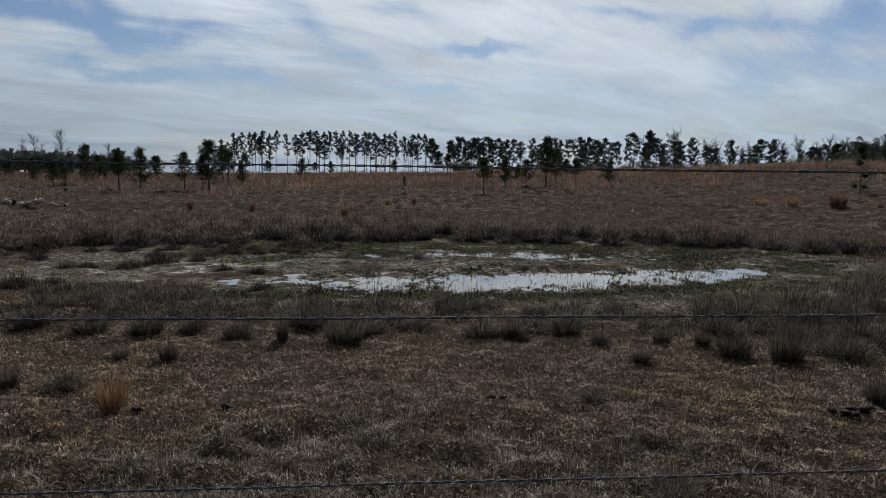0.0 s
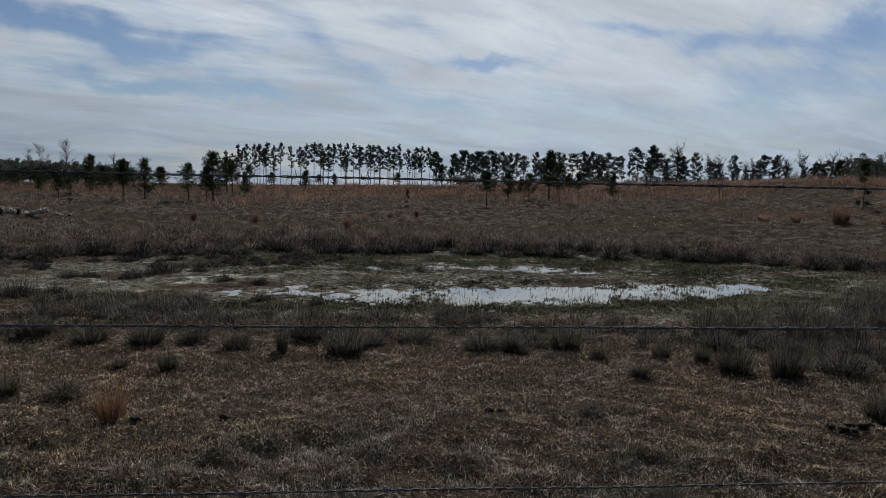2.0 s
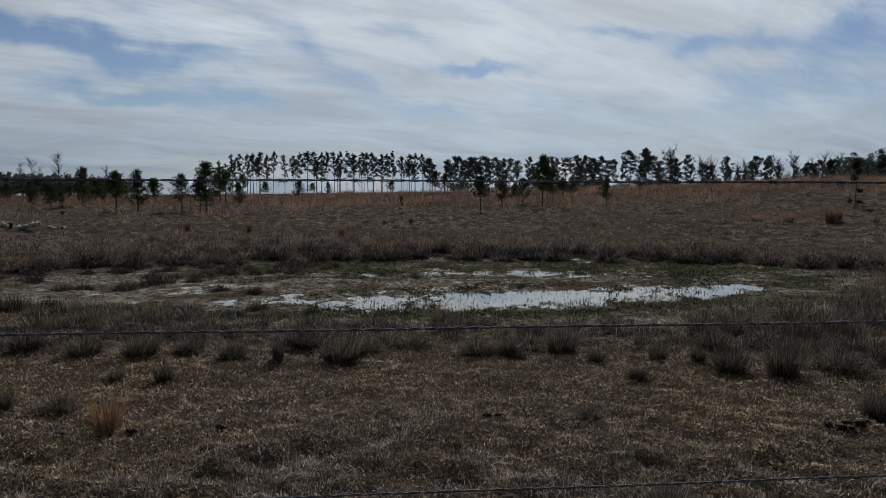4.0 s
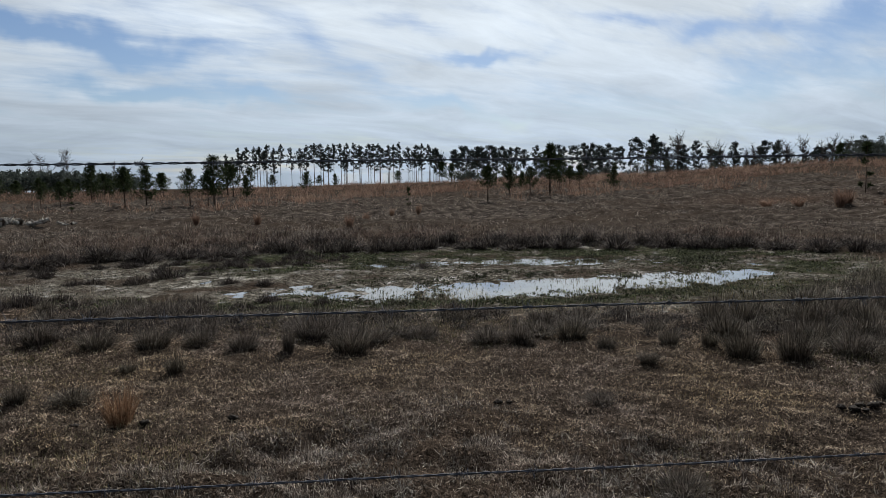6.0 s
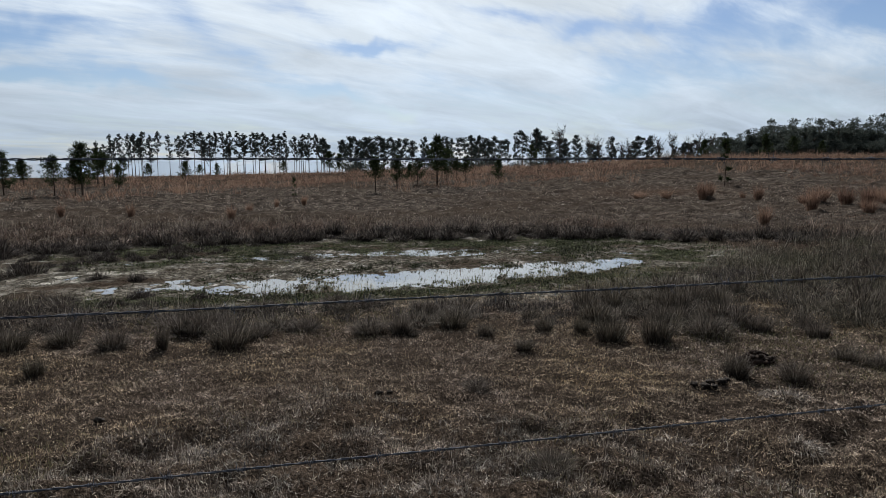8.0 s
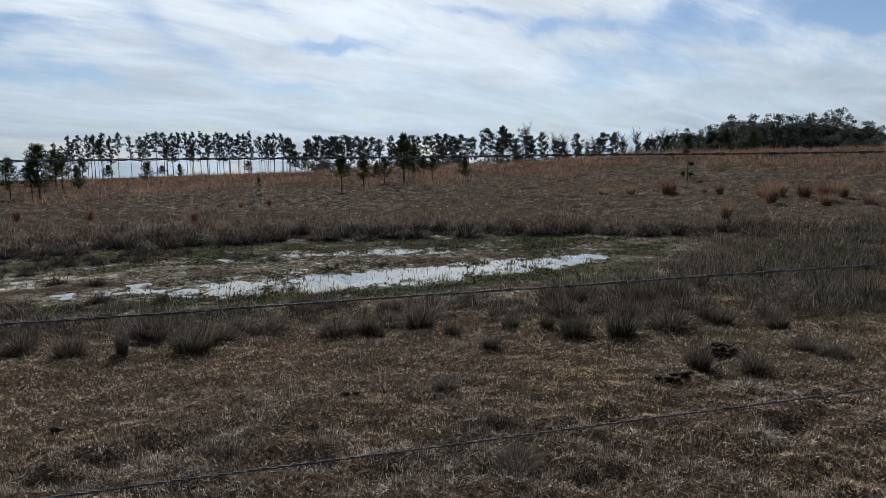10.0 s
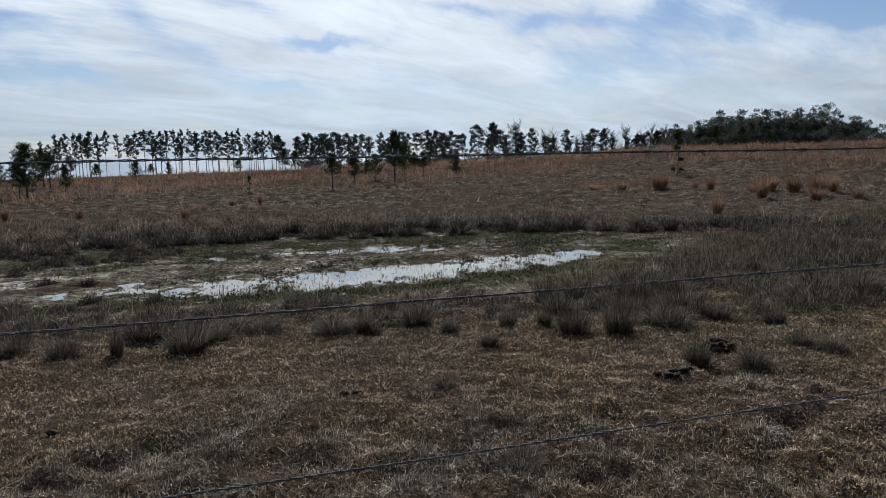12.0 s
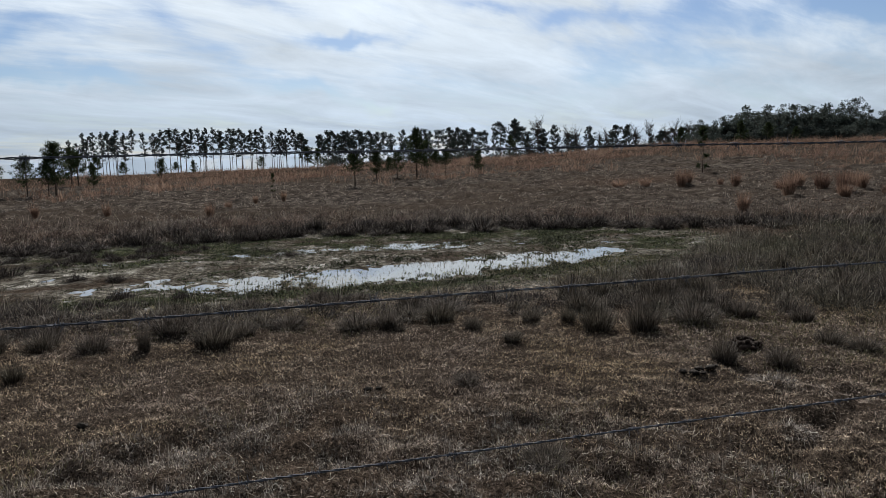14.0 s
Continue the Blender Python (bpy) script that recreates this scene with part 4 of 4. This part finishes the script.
def build_trees():
    row = [(tall_pine(20, f, 2.5), 20) for f in (0.40, 0.48, 0.36, 0.52, 0.44, 0.33, 0.50)]
    plant(row, PINE_ROW, 0.2)
    thin = [(tall_pine(20, f, 2.1, lumps=22), 20) for f in (0.5, 0.6, 0.55, 0.45)]
    plant(thin, behind(PINE_ROW, 30, 6, 12, 60, 0.84, 0.99), 0.2)
    ragged = "mature pine with an open ragged crown"
    grove = [(tall_pine(16, f, 3.0, label=ragged, lumps=30, group="pines of the grove", leaf=0.39), 16) for f in (0.34, 0.42, 0.28, 0.46, 0.38)]
    plant(grove, PINE_GROVE + RIDGE_PINE, 0.25)
    plant([(tall_pine(15, f, 2.9, label=ragged, lumps=26, group="pines of the grove", leaf=0.39), 15) for f in (0.22, 0.3, 0.4)],
          behind(PINE_GROVE, 20, 6, 15, 60, 0.8, 1.0), 0.25)
    # undergrowth between the trunks of the grove, and the wood that closes it behind
    low = [(oak(5, 3.0, "evergreen_shrub", "dark evergreen undergrowth bush below the pines", 0.5, group="undergrowth"), 5) for _ in range(3)]
    spots = [(x + rng.uniform(-4, 4), y - rng.uniform(0, 12), rng.uniform(4.5, 7.5)) for x, y, h in PINE_GROVE[1:] + RIDGE_PINE[:4]]
    plant(low, spots, 0.2)
    shade = [(oak(9, 4.0, "woodland_tree", "dull green tree of the wood behind the pines", 0.5, group="wood behind the pines", low=0.12), 9) for _ in range(4)]
    plant(shade, behind(PINE_GROVE[2:] + RIDGE_PINE + RIDGE_BROADLEAF, 30, 5, 15, 60, 0.45, 0.68), 0.25)
    plant([(bare_tree(12, 0.34, label="leafless tree with fine grey twigs on the ridge", twigs=2.2, r0=0.018), 12) for _ in range(3)], RIDGE_BROADLEAF, 0.2)
    plant([(tall_pine(12, f, 2.7, label=ragged, lumps=26, group="pines of the grove", leaf=0.39), 12) for f in (0.18, 0.28, 0.22)],
          [(x + 2.5 + rng.uniform(-1, 1), y + 6, h * rng.uniform(0.72, 0.92)) for x, y, h in RIDGE_BROADLEAF + RIDGE_PINE[2:]], 0.2)
    plant([(oak(11, 3.4, "broadleaf_tree", "small half-bare tree with sparse dull green foliage", 0.5, group="trees on the ridge", low=0.3), 11) for _ in range(3)],
          [(x + 3, y + 4, h * 0.85) for x, y, h in RIDGE_BROADLEAF[1:9]] + [(x - 2, y + 9, h * 0.8) for x, y, h in RIDGE_PINE[3:]] + [(x - 4, y - 3, h * 0.7) for x, y, h in RIDGE_BROADLEAF], 0.2)
    oaks = [(oak(14, 5.8, sparse=1.6, rise=20, leaf=0.053), 14) for _ in range(4)]
    plant(oaks, [(x, y, h * 1.18) for x, y, h in OAKS], 0.15)
    plant([(oak(9, 5.5, label="dense dark evergreen oak at the edge of the wood"), 9) for _ in range(2)], [(x - 4, y - 7, h * 0.62) for x, y, h in OAKS] + [(x + 5, y + 12, h * 0.9) for x, y, h in OAKS], 0.15)
    # far dark woodland
    wood = [(oak(9, 4.2, "woodland_tree", "dark tree of a distant wood", 0.38, group="distant wood", leaf=0.10), 9) for _ in range(4)]
    spots = []
    for k in range(50):
        az = radians(-39 + k * 0.3 + rng.uniform(-0.3, 0.3))
        d = rng.uniform(150, 190)
        spots.append((math.sin(az) * d, math.cos(az) * d, rng.uniform(5.4, 6.4) - 0.10 * max(0, k - 26) - 0.25 * max(0, k - 42)))
    plant(wood, spots, 0.2)
    spots = []
    for k in range(46):
        az = radians(-39 + k * 0.33 + rng.uniform(-0.2, 0.2))
        d = rng.uniform(118, 140)
        spots.append((math.sin(az) * d, math.cos(az) * d, rng.uniform(3.0, 4.1) - 0.045 * max(0, k - 28)))
    plant([(oak(4, 3.2, "evergreen_shrub", "dark bush at the edge of a distant wood", 0.38, group="wood edge bushes", leaf=0.09), 4) for _ in range(2)], spots, 0.2)
    plant([(bare_tree(7, 0.22, "dead_tree", "dead grey pine with broken bare branches", 1.9, 0.017, MAT_TWIG, "dead pines"), 7) for _ in range(3)], SNAGS, 0.1)
    young = [(young_pine(2.4, b, f), 2.4) for b, f in ((0.30, 0.85), (0.20, 0.95), (0.38, 0.9), (0.15, 0.75), (0.25, 1.05))]
    plant(young, SAPLINGS_LEFT + SAPLINGS_RIGHT, 0.12, 0.02)
    # small dark pines in the gap beside the tall row
    spots = []
    for k in range(19):
        az = radians(-37 + k * 0.70 + rng.uniform(-0.5, 0.5))
        d = rng.uniform(60, 92)
        spots.append((math.sin(az) * d, math.cos(az) * d, rng.uniform(1.2, 2.4)))
    plant([(young_pine(2.6, b, 1.3, "bushy young pine in a dense stand"), 2.6) for b in (0.1, 0.2)], spots, 0.15, 0.02)
    plant([(spindly_pine(2.0), 2.0)], SPINDLY, 0.1, 0.02)


build_trees()


# ---- grass tufts that stand apart ----
def tuft_mesh(radius, height, n, width, mat, spread=32, messy=15, droop=80):
    a = rng.uniform(0, 2 * math.pi, n)
    rad = radius * 0.6 * np.sqrt(rng.random(n))
    P = np.c_[rad * np.sin(a), rad * np.cos(a), np.full(n, -0.02)]
    lean = np.radians(np.clip(np.abs(rng.normal(3, messy, n)) + spread * rad / (0.6 * radius), 0, 85))
    V, F = blade_arrays(P, height * rng.uniform(0.3, 1.1, n), width * rng.uniform(0.6, 1.3, n), lean, a + rng.normal(0, 0.9, n), np.radians(rng.uniform(-10, droop, n)))
    return mesh_object("grass_tuft", V, F, mat)


TUFTS = [(-2.84, 5.28, 0.14, 0.15), (-3.24, 5.22, 0.1, 0.18), (-2.32, 6.04, 0.09, 0.21), (-2.77, 6.09, 0.08, 0.11), (-1.93, 6.8, 0.14, 0.29), (-0.85, 6.77, 0.2, 0.32),
         (-0.61, 7.13, 0.13, 0.18), (0.51, 7.07, 0.17, 0.23), (0.84, 7.05, 0.14, 0.23), (0.94, 6.92, 0.07, 0.11), (1.42, 7.22, 0.18, 0.27), (1.69, 6.82, 0.09, 0.2)]
TUFTS_RIGHT = [(1.93, 6.17, 0.09, 0.12), (2.33, 6.87, 0.1, 0.2), (1.26, 5.13, 0.09, 0.11), (2.69, 6.75, 0.09, 0.18), (2.89, 6.44, 0.17, 0.34), (3.3, 6.28, 0.17, 0.37),
               (3.93, 6.47, 0.18, 0.3), (1.4, 3.66, 0.13, 0.13), (3.47, 5.18, 0.1, 0.28), (3.89, 5.01, 0.11, 0.23), (3.46, 5.11, 0.09, 0.17), (4.67, 5.4, 0.12, 0.18),
               (5.05, 6.26, 0.13, 0.22), (4.85, 5.2, 0.11, 0.17), (4.57, 6.53, 0.13, 0.26)]
TUFTS_LEFT = [(-1.46, 6.71, 0.06, 0.34), (-2.48, 7.14, 0.15, 0.25), (-2.92, 6.99, 0.19, 0.28), (-3.51, 7.0, 0.19, 0.26), (-4.23, 7.23, 0.21, 0.28), (-0.2, 7.35, 0.15, 0.21),
              (-1.28, 7.25, 0.12, 0.18)]
STRAW_TUSSOCKS = [(-1.71, 3.85, 0.24, 0.17), (0.36, 4.3, 0.26, 0.11), (1.95, 4.41, 0.28, 0.12), (-0.72, 4.24, 0.18, 0.09), (-0.3, 4.72, 0.2, 0.08), (1.38, 3.56, 0.16, 0.13),
                  (3.45, 4.48, 0.24, 0.15), (2.3, 3.9, 0.2, 0.1), (0.7, 3.5, 0.16, 0.11), (-0.9, 3.5, 0.2, 0.12), (3.0, 3.7, 0.18, 0.1)]
CUSHIONS = [(-5.91, 9.68, 0.25, 0.39), (-6.32, 11.77, 0.19, 0.16), (-6.05, 11.91, 0.2, 0.16), (-5.36, 12.01, 0.22, 0.24), (-5.06, 12.62, 0.33, 0.29), (-4.5, 12.95, 0.19, 0.16),
            (-3.68, 11.88, 0.19, 0.2), (-3.01, 11.66, 0.15, 0.18), (-3.41, 15.4, 0.19, 0.23), (-1.65, 16.09, 0.2, 0.18), (-0.38, 13.76, 0.34, 0.13)]
CLUMPS = [(-6.88, 25.43, 0.13, 0.55), (-3.18, 23.15, 0.15, 0.5), (-1.09, 28.0, 0.11, 0.45), (-2.18, 28.27, 0.1, 0.37), (-3.04, 26.73, 0.12, 0.44), (-8.94, 24.88, 0.12, 0.52),
          (15.5, 27.5, 0.22, 0.87), (16.71, 22.25, 0.25, 0.94), (11.9, 17.65, 0.18, 0.66), (17.22, 26.22, 0.2, 0.66), (19.22, 23.7, 0.3, 0.79), (18.89, 22.27, 0.2, 0.8),
          (20.22, 22.86, 0.22, 0.74), (16.02, 27.99, 0.3, 0.68), (17.47, 27.73, 0.12, 0.4), (18.4, 24.9, 0.3, 0.62),
          (19.6, 25.6, 0.34, 0.7), (20.9, 24.1, 0.3, 0.66), (14.3, 28.4, 0.24, 0.5), (13.4, 29.2, 0.3, 0.42), (18.1, 21.2, 0.26, 0.6), (21.6, 25.2, 0.32, 0.72), (19.1, 20.4, 0.2, 0.5)]


def stand_tufts(spots, models, label, group, lift=0.0):
    for k, (x, y, r, h) in enumerate(spots):
        src, r0, h0 = models[k % len(models)]
        z = float(land_full(np.array([x]), np.array([y]))[0]) + lift
        m = Matrix.LocRotScale((x, y, z), Euler((0, 0, rng.uniform(0, 6.28))), None)
        if k < len(models):
            src.matrix_basis = m
            ob = src
        else:
            ob = copy_thing(src, m)
        ob.scale = (r / r0, r / r0, h / h0)
        tagged(ob, label, "grass tuft", group)


def build_tufts():
    brown = [(tuft_mesh(0.15, 0.21, 900, 0.0040, MAT_TUFT, w, 10, 62), 0.13, 0.205) for w in (38, 20, 28, 15, 42, 24, 32)]
    stand_tufts(TUFTS + TUFTS_RIGHT + TUFTS_LEFT, brown, "upright tuft of dead brown bunchgrass in short pasture", "bunchgrass tufts")
    pale = [(tuft_mesh(0.20, 0.14, 420, 0.0036, MAT_MAT, 80, 22, 110), 0.20, 0.14) for _ in range(4)]
    stand_tufts(STRAW_TUSSOCKS, pale, "low spreading tussock of grey curled straw", "straw tussocks")
    mound = [(tuft_mesh(0.28, 0.30, 430, 0.015, MAT_RIMTUFT, w, 14, 80), 0.24, 0.27) for w in (50, 38, 60, 44)]
    spots = []
    for k in range(84):
        x = -10.5 + 0.29 * k + rng.uniform(-0.12, 0.12)
        spots.append((x, float(rim_line(np.array([x]))[0]) + rng.choice([-0.15, 0.1, 0.5, 1.1]) + rng.uniform(-0.15, 0.15), rng.uniform(0.16, 0.34), rng.uniform(0.20, 0.42)))
    stand_tufts(spots, mound, "dark rounded tussock of dead marsh grass on the rim", "rim tussocks")
    shaggy = [(tuft_mesh(0.15, 0.22, 480, 0.0060, MAT_TUFT, w, 14, 75), 0.13, 0.20) for w in (30, 44, 22, 36, 50)]
    spots = []
    for k in range(64):
        x = rng.uniform(-5.5, 4.2)
        spots.append((x, rng.uniform(7.35, 8.9) + 0.25 * max(-x - 2, 0), rng.uniform(0.08, 0.20), rng.uniform(0.13, 0.27)))
    for k in range(60):
        x = rng.uniform(3.0, 9.5)
        spots.append((x, rng.uniform(6.3, 7.6) + rng.random() * 0.55 * (x - 2.2), rng.uniform(0.10, 0.22), rng.uniform(0.2, 0.42)))
    stand_tufts(spots, shaggy, "shaggy tussock of dead grass on the bank of the pool", "bank tussocks")
    rust = [(tuft_mesh(0.12, 0.36, 600, 0.0035, MAT_REDTUFT, 16, 9, 45), 0.12, 0.34)]
    stand_tufts([(-2.25, 4.83, 0.11, 0.34)], rust, "tall reddish-brown tuft of dry broomsedge in short pasture", "bunchgrass tufts")
    dark = [(tuft_mesh(0.30, 0.13, 620, 0.010, MAT_RIMTUFT, 58, 20), 0.21, 0.115) for _ in range(4)]
    more = [(rng.uniform(-8.3, -2.2), 0.0, rng.uniform(0.12, 0.26), rng.uniform(0.10, 0.2)) for _ in range(40)]
    more = [(x, 13.2 + 0.38 * (x + 8) + rng.uniform(-0.9, 0.9), r, h) for x, _, r, h in more]
    more += [(rng.uniform(-6.8, -1.5), rng.uniform(9.0, 10.3), rng.uniform(0.12, 0.25), rng.uniform(0.12, 0.22)) for _ in range(14)]
    stand_tufts(CUSHIONS + more, dark, "dark rounded cushion of marsh grass on pale mud", "marsh cushions")
    far = [(tuft_mesh(0.24, 0.7, 420, 0.011, MAT_RUST, 13, 9, 50), 0.24, 0.64) for _ in range(4)]
    stand_tufts(CLUMPS, far, "tall rust-brown clump of broomsedge on the grazed slope", "broomsedge clumps")


build_tufts()


# ---- dung, mound, logs ----
def lump(name, r, h, mat, seed, squash=1.0, detail=3):
    """An uneven low heap."""
    bm = bmesh.new()
    bmesh.ops.create_icosphere(bm, subdivisions=detail, radius=1.0)
    for v in bm.verts:
        n = noise.noise(v.co * 2.2 + Vector((seed, 0, 0))) * 0.35 + noise.noise(v.co * 5 + Vector((0, seed, 0))) * 0.30
        v.co = Vector((v.co.x * r * (1 + n), v.co.y * r * squash * (1 + n), max(v.co.z, -0.3) * h * (1 + 1.4 * n)))
    me = bpy.data.meshes.new(name)
    bm.to_mesh(me)
    bm.free()
    for p in me.polygons:
        p.use_smooth = True
    me.materials.append(mat)
    return new(name, me)


def on_ground(ob, x, y, lift=0.0, rz=0.0):
    ob.matrix_basis = pose(x, y, float(land_full(np.array([x]), np.array([y]))[0]) + lift, 0, 0, rz)
    return ob


def build_dung():
    pats = [(0.50, 5.19, 0.045, 0.035), (0.58, 5.16, 0.035, 0.03), (2.93, 4.86, 0.05, 0.035), (3.01, 4.83, 0.06, 0.04), (3.09, 4.90, 0.055, 0.045), (3.17, 4.87, 0.06, 0.04),
            (3.07, 4.80, 0.04, 0.03), (3.24, 4.92, 0.04, 0.03), (-1.44, 4.85, 0.055, 0.04), (-2.53, 4.73, 0.05, 0.035), (-2.03, 4.75, 0.05, 0.035)]
    for k, (x, y, r, h) in enumerate(pats):
        ob = on_ground(lump("cow_pat", r * 0.72, h * 0.5, MAT_DUNG, 3.1 * k, 0.8), x, y, 0.015, 40 * k)
        tagged(ob, "dark dried cow dung pat lying on short grass", "dung", "cow pats")
    ob = root("earth_mound", "low crumbly mound of turned red-brown earth", "earth mound")
    base = lump("heap", 0.13, 0.05, MAT_MOUND, 11.0, 0.8)
    part(base, ob)
    for k in range(46):
        a, d = rng.uniform(0, 6.28), 0.17 * math.sqrt(rng.random())
        clod = part(lump("clod", rng.uniform(0.014, 0.034), rng.uniform(0.014, 0.03), MAT_MOUND, 1.7 * k, rng.uniform(0.7, 1.0), 1), ob)
        clod.location = (d * math.cos(a), 0.8 * d * math.sin(a), 0.07 * max(0.1, 1 - (d / 0.16) ** 2))
    on_ground(ob, 3.87, 5.50, 0.01)


build_dung()


def log_piece(length, r, name="log", label="pale debarked log lying on the pasture"):
    ob = root(name, label, "log", "felled logs")
    m = 21
    t = np.linspace(0, 1, m)
    bend = rng.uniform(-0.12, 0.12, 2) * length
    pts = np.c_[(t - 0.5) * length, bend[0] * np.sin(t * 4), bend[1] * np.sin(t * 3.1)]
    V, F = tube(pts, r * (1 - 0.45 * t) * (1 + 0.10 * rng.normal(size=m)), 12)
    axis = np.repeat(pts, 12, axis=0)
    V = axis + (V - axis) * (1 + 0.16 * rng.normal(size=(len(V), 1)))
    stubs = [(V, F)]
    for _ in range(3):
        k = rng.integers(4, m - 3)
        q, qr = limb(pts[k], rng.uniform(0, 6.28), radians(rng.uniform(15, 60)), r * rng.uniform(1.8, 3.4), r * 0.3, 0.1, 4)
        stubs.append(tube(q, qr, 5))
    W, F = joined(stubs)
    part(mesh_object("trunk", W, F, MAT_LOG, False), ob)
    for s, k in ((0, 0), (1, m - 1)):
        c, a = pts[k], np.linspace(0, 2 * math.pi, 12, endpoint=False)
        rr = np.linalg.norm(V[k * 12:k * 12 + 12] - c, axis=1).mean()
        rim = np.c_[np.full(12, c[0] + (s - 0.5) * 0.01), c[1] + rr * 0.97 * np.cos(a), c[2] + rr * 0.97 * np.sin(a)]
        VV = np.vstack([rim, [[c[0] + (s - 0.5) * 0.03, c[1], c[2]]]])
        FF = np.array([[i, (i + 1) % 12, 12] for i in range(12)])
        part(mesh_object("cut_end", VV, FF, MAT_BARK), ob, "dark weathered sawn end")
    return ob


def build_logs():
    for x, y, length, r, rz, tilt in ((-15.35, 26.1, 0.85, 0.10, 188, 12), (-16.35, 26.0, 0.55, 0.15, 60, 8), (-16.7, 25.7, 0.6, 0.12, 30, 0), (-16.1, 26.5, 0.5, 0.10, 85, 3), (-17.1, 26.4, 0.9, 0.14, 70, -4)):
        ob = log_piece(length, r)
        ob.matrix_basis = pose(x, y, float(land_full(np.array([x]), np.array([y]))[0]) + r * 1.15, 0, tilt, rz)
    for k, (x, y, length) in enumerate(((-14.75, 26.6, 0.3), (-14.5, 26.4, 0.28), (-14.25, 26.55, 0.25), (-17.4, 25.6, 0.5))):
        ob = log_piece(length, 0.05, "broken_branch", "short pale piece of broken branch on the grass")
        ob.matrix_basis = pose(x, y, float(land_full(np.array([x]), np.array([y]))[0]) + 0.06, 0, rng.uniform(-15, 15), 40 * k)


build_logs()


# ---- the barbed wire fence ----
def build_fence():
    fence = root("barbed_wire_fence", "three-strand twisted barbed wire fence stretched along the pasture", "fence")
    slope = 0.09
    along = Vector((1, slope, 0)).normalized()
    x0, x1 = -2.3, 3.3
    line = lambda x, z: np.array([x, 1.03 + slope * x, z])  # noqa: E731
    for z, first in ((1.761, -0.416), (1.535, -0.285), (1.273, 0.049)):
        n = 760
        t = np.linspace(x0, x1, n)
        wob = 0.0005 * np.sin(t * 9 + z * 40)
        pieces = []
        for half in (0, math.pi):
            ph = t * 2 * math.pi / 0.045 + half
            pts = np.c_[t, 1.03 + slope * t + 0.0011 * np.cos(ph), z + wob + 0.0011 * np.sin(ph)]
            pieces.append(tube(pts, np.full(n, 0.0010), 6))
        V, F = joined(pieces)
        wire = part(mesh_object("wire", V, F, MAT_WIRE, True), fence)
        k0 = math.ceil((x0 + 0.1 - first) / 0.1085)
        k1 = math.floor((x1 - 0.1 - first) / 0.1085)
        for k in range(k0, k1 + 1):
            x = first + k * 0.1085 + rng.normal(0, 0.002)
            c = line(x, z + 0.0005 * math.sin(x * 9 + z * 40))
            turns = np.linspace(0, 1, 14)
            bits = []
            for side in (-1, 1):
                ph = turns * 2 * math.pi * 1.75 + rng.uniform(0, 6.28)
                coil = np.c_[c[0] + side * 0.004 + (turns - 0.5) * 0.006, c[1] + 0.0031 * np.cos(ph), c[2] + 0.0031 * np.sin(ph)]
                a, b = coil[0] - c, coil[-1] - c
                def tip(e, d):
                    v = np.array([d * rng.uniform(0.1, 0.5), e[1] / 0.0031 * 0.7 + rng.normal(0, 0.3), e[2] / 0.0031 + rng.normal(0, 0.3)])
                    return c + e + v / np.linalg.norm(v) * rng.uniform(0.008, 0.012)
                pts = np.vstack([[tip(a, side)], coil, [tip(b, -side)]])
                bits.append(tube(pts, np.r_[0.0004, np.full(len(coil), 0.0007), 0.0003], 4))
            V, F = joined(bits)
            part(mesh_object("barb", V, F, MAT_WIRE, True), wire)
    for x in (x0, x1):
        base = float(land_full(np.array([x]), np.array([1.03 + slope * x]))[0])
        zz = np.linspace(base - 0.3, 1.95, 8)
        pts = np.c_[np.full(8, x) + 0.01 * np.sin(zz * 3), np.full(8, 1.03 + slope * x + 0.055), zz]
        V, F = tube(pts, np.full(8, 0.052), 12)
        V2, F2 = tube(np.array([[x, 1.03 + slope * x + 0.055, 1.95], [x, 1.03 + slope * x + 0.055, 1.962]]), [0.05, 0.001], 12)
        V, F = joined([(V, F), (V2, F2)])
        part(mesh_object("post", V, F, MAT_POST, True), fence, "round weathered wooden fence post")


build_fence()
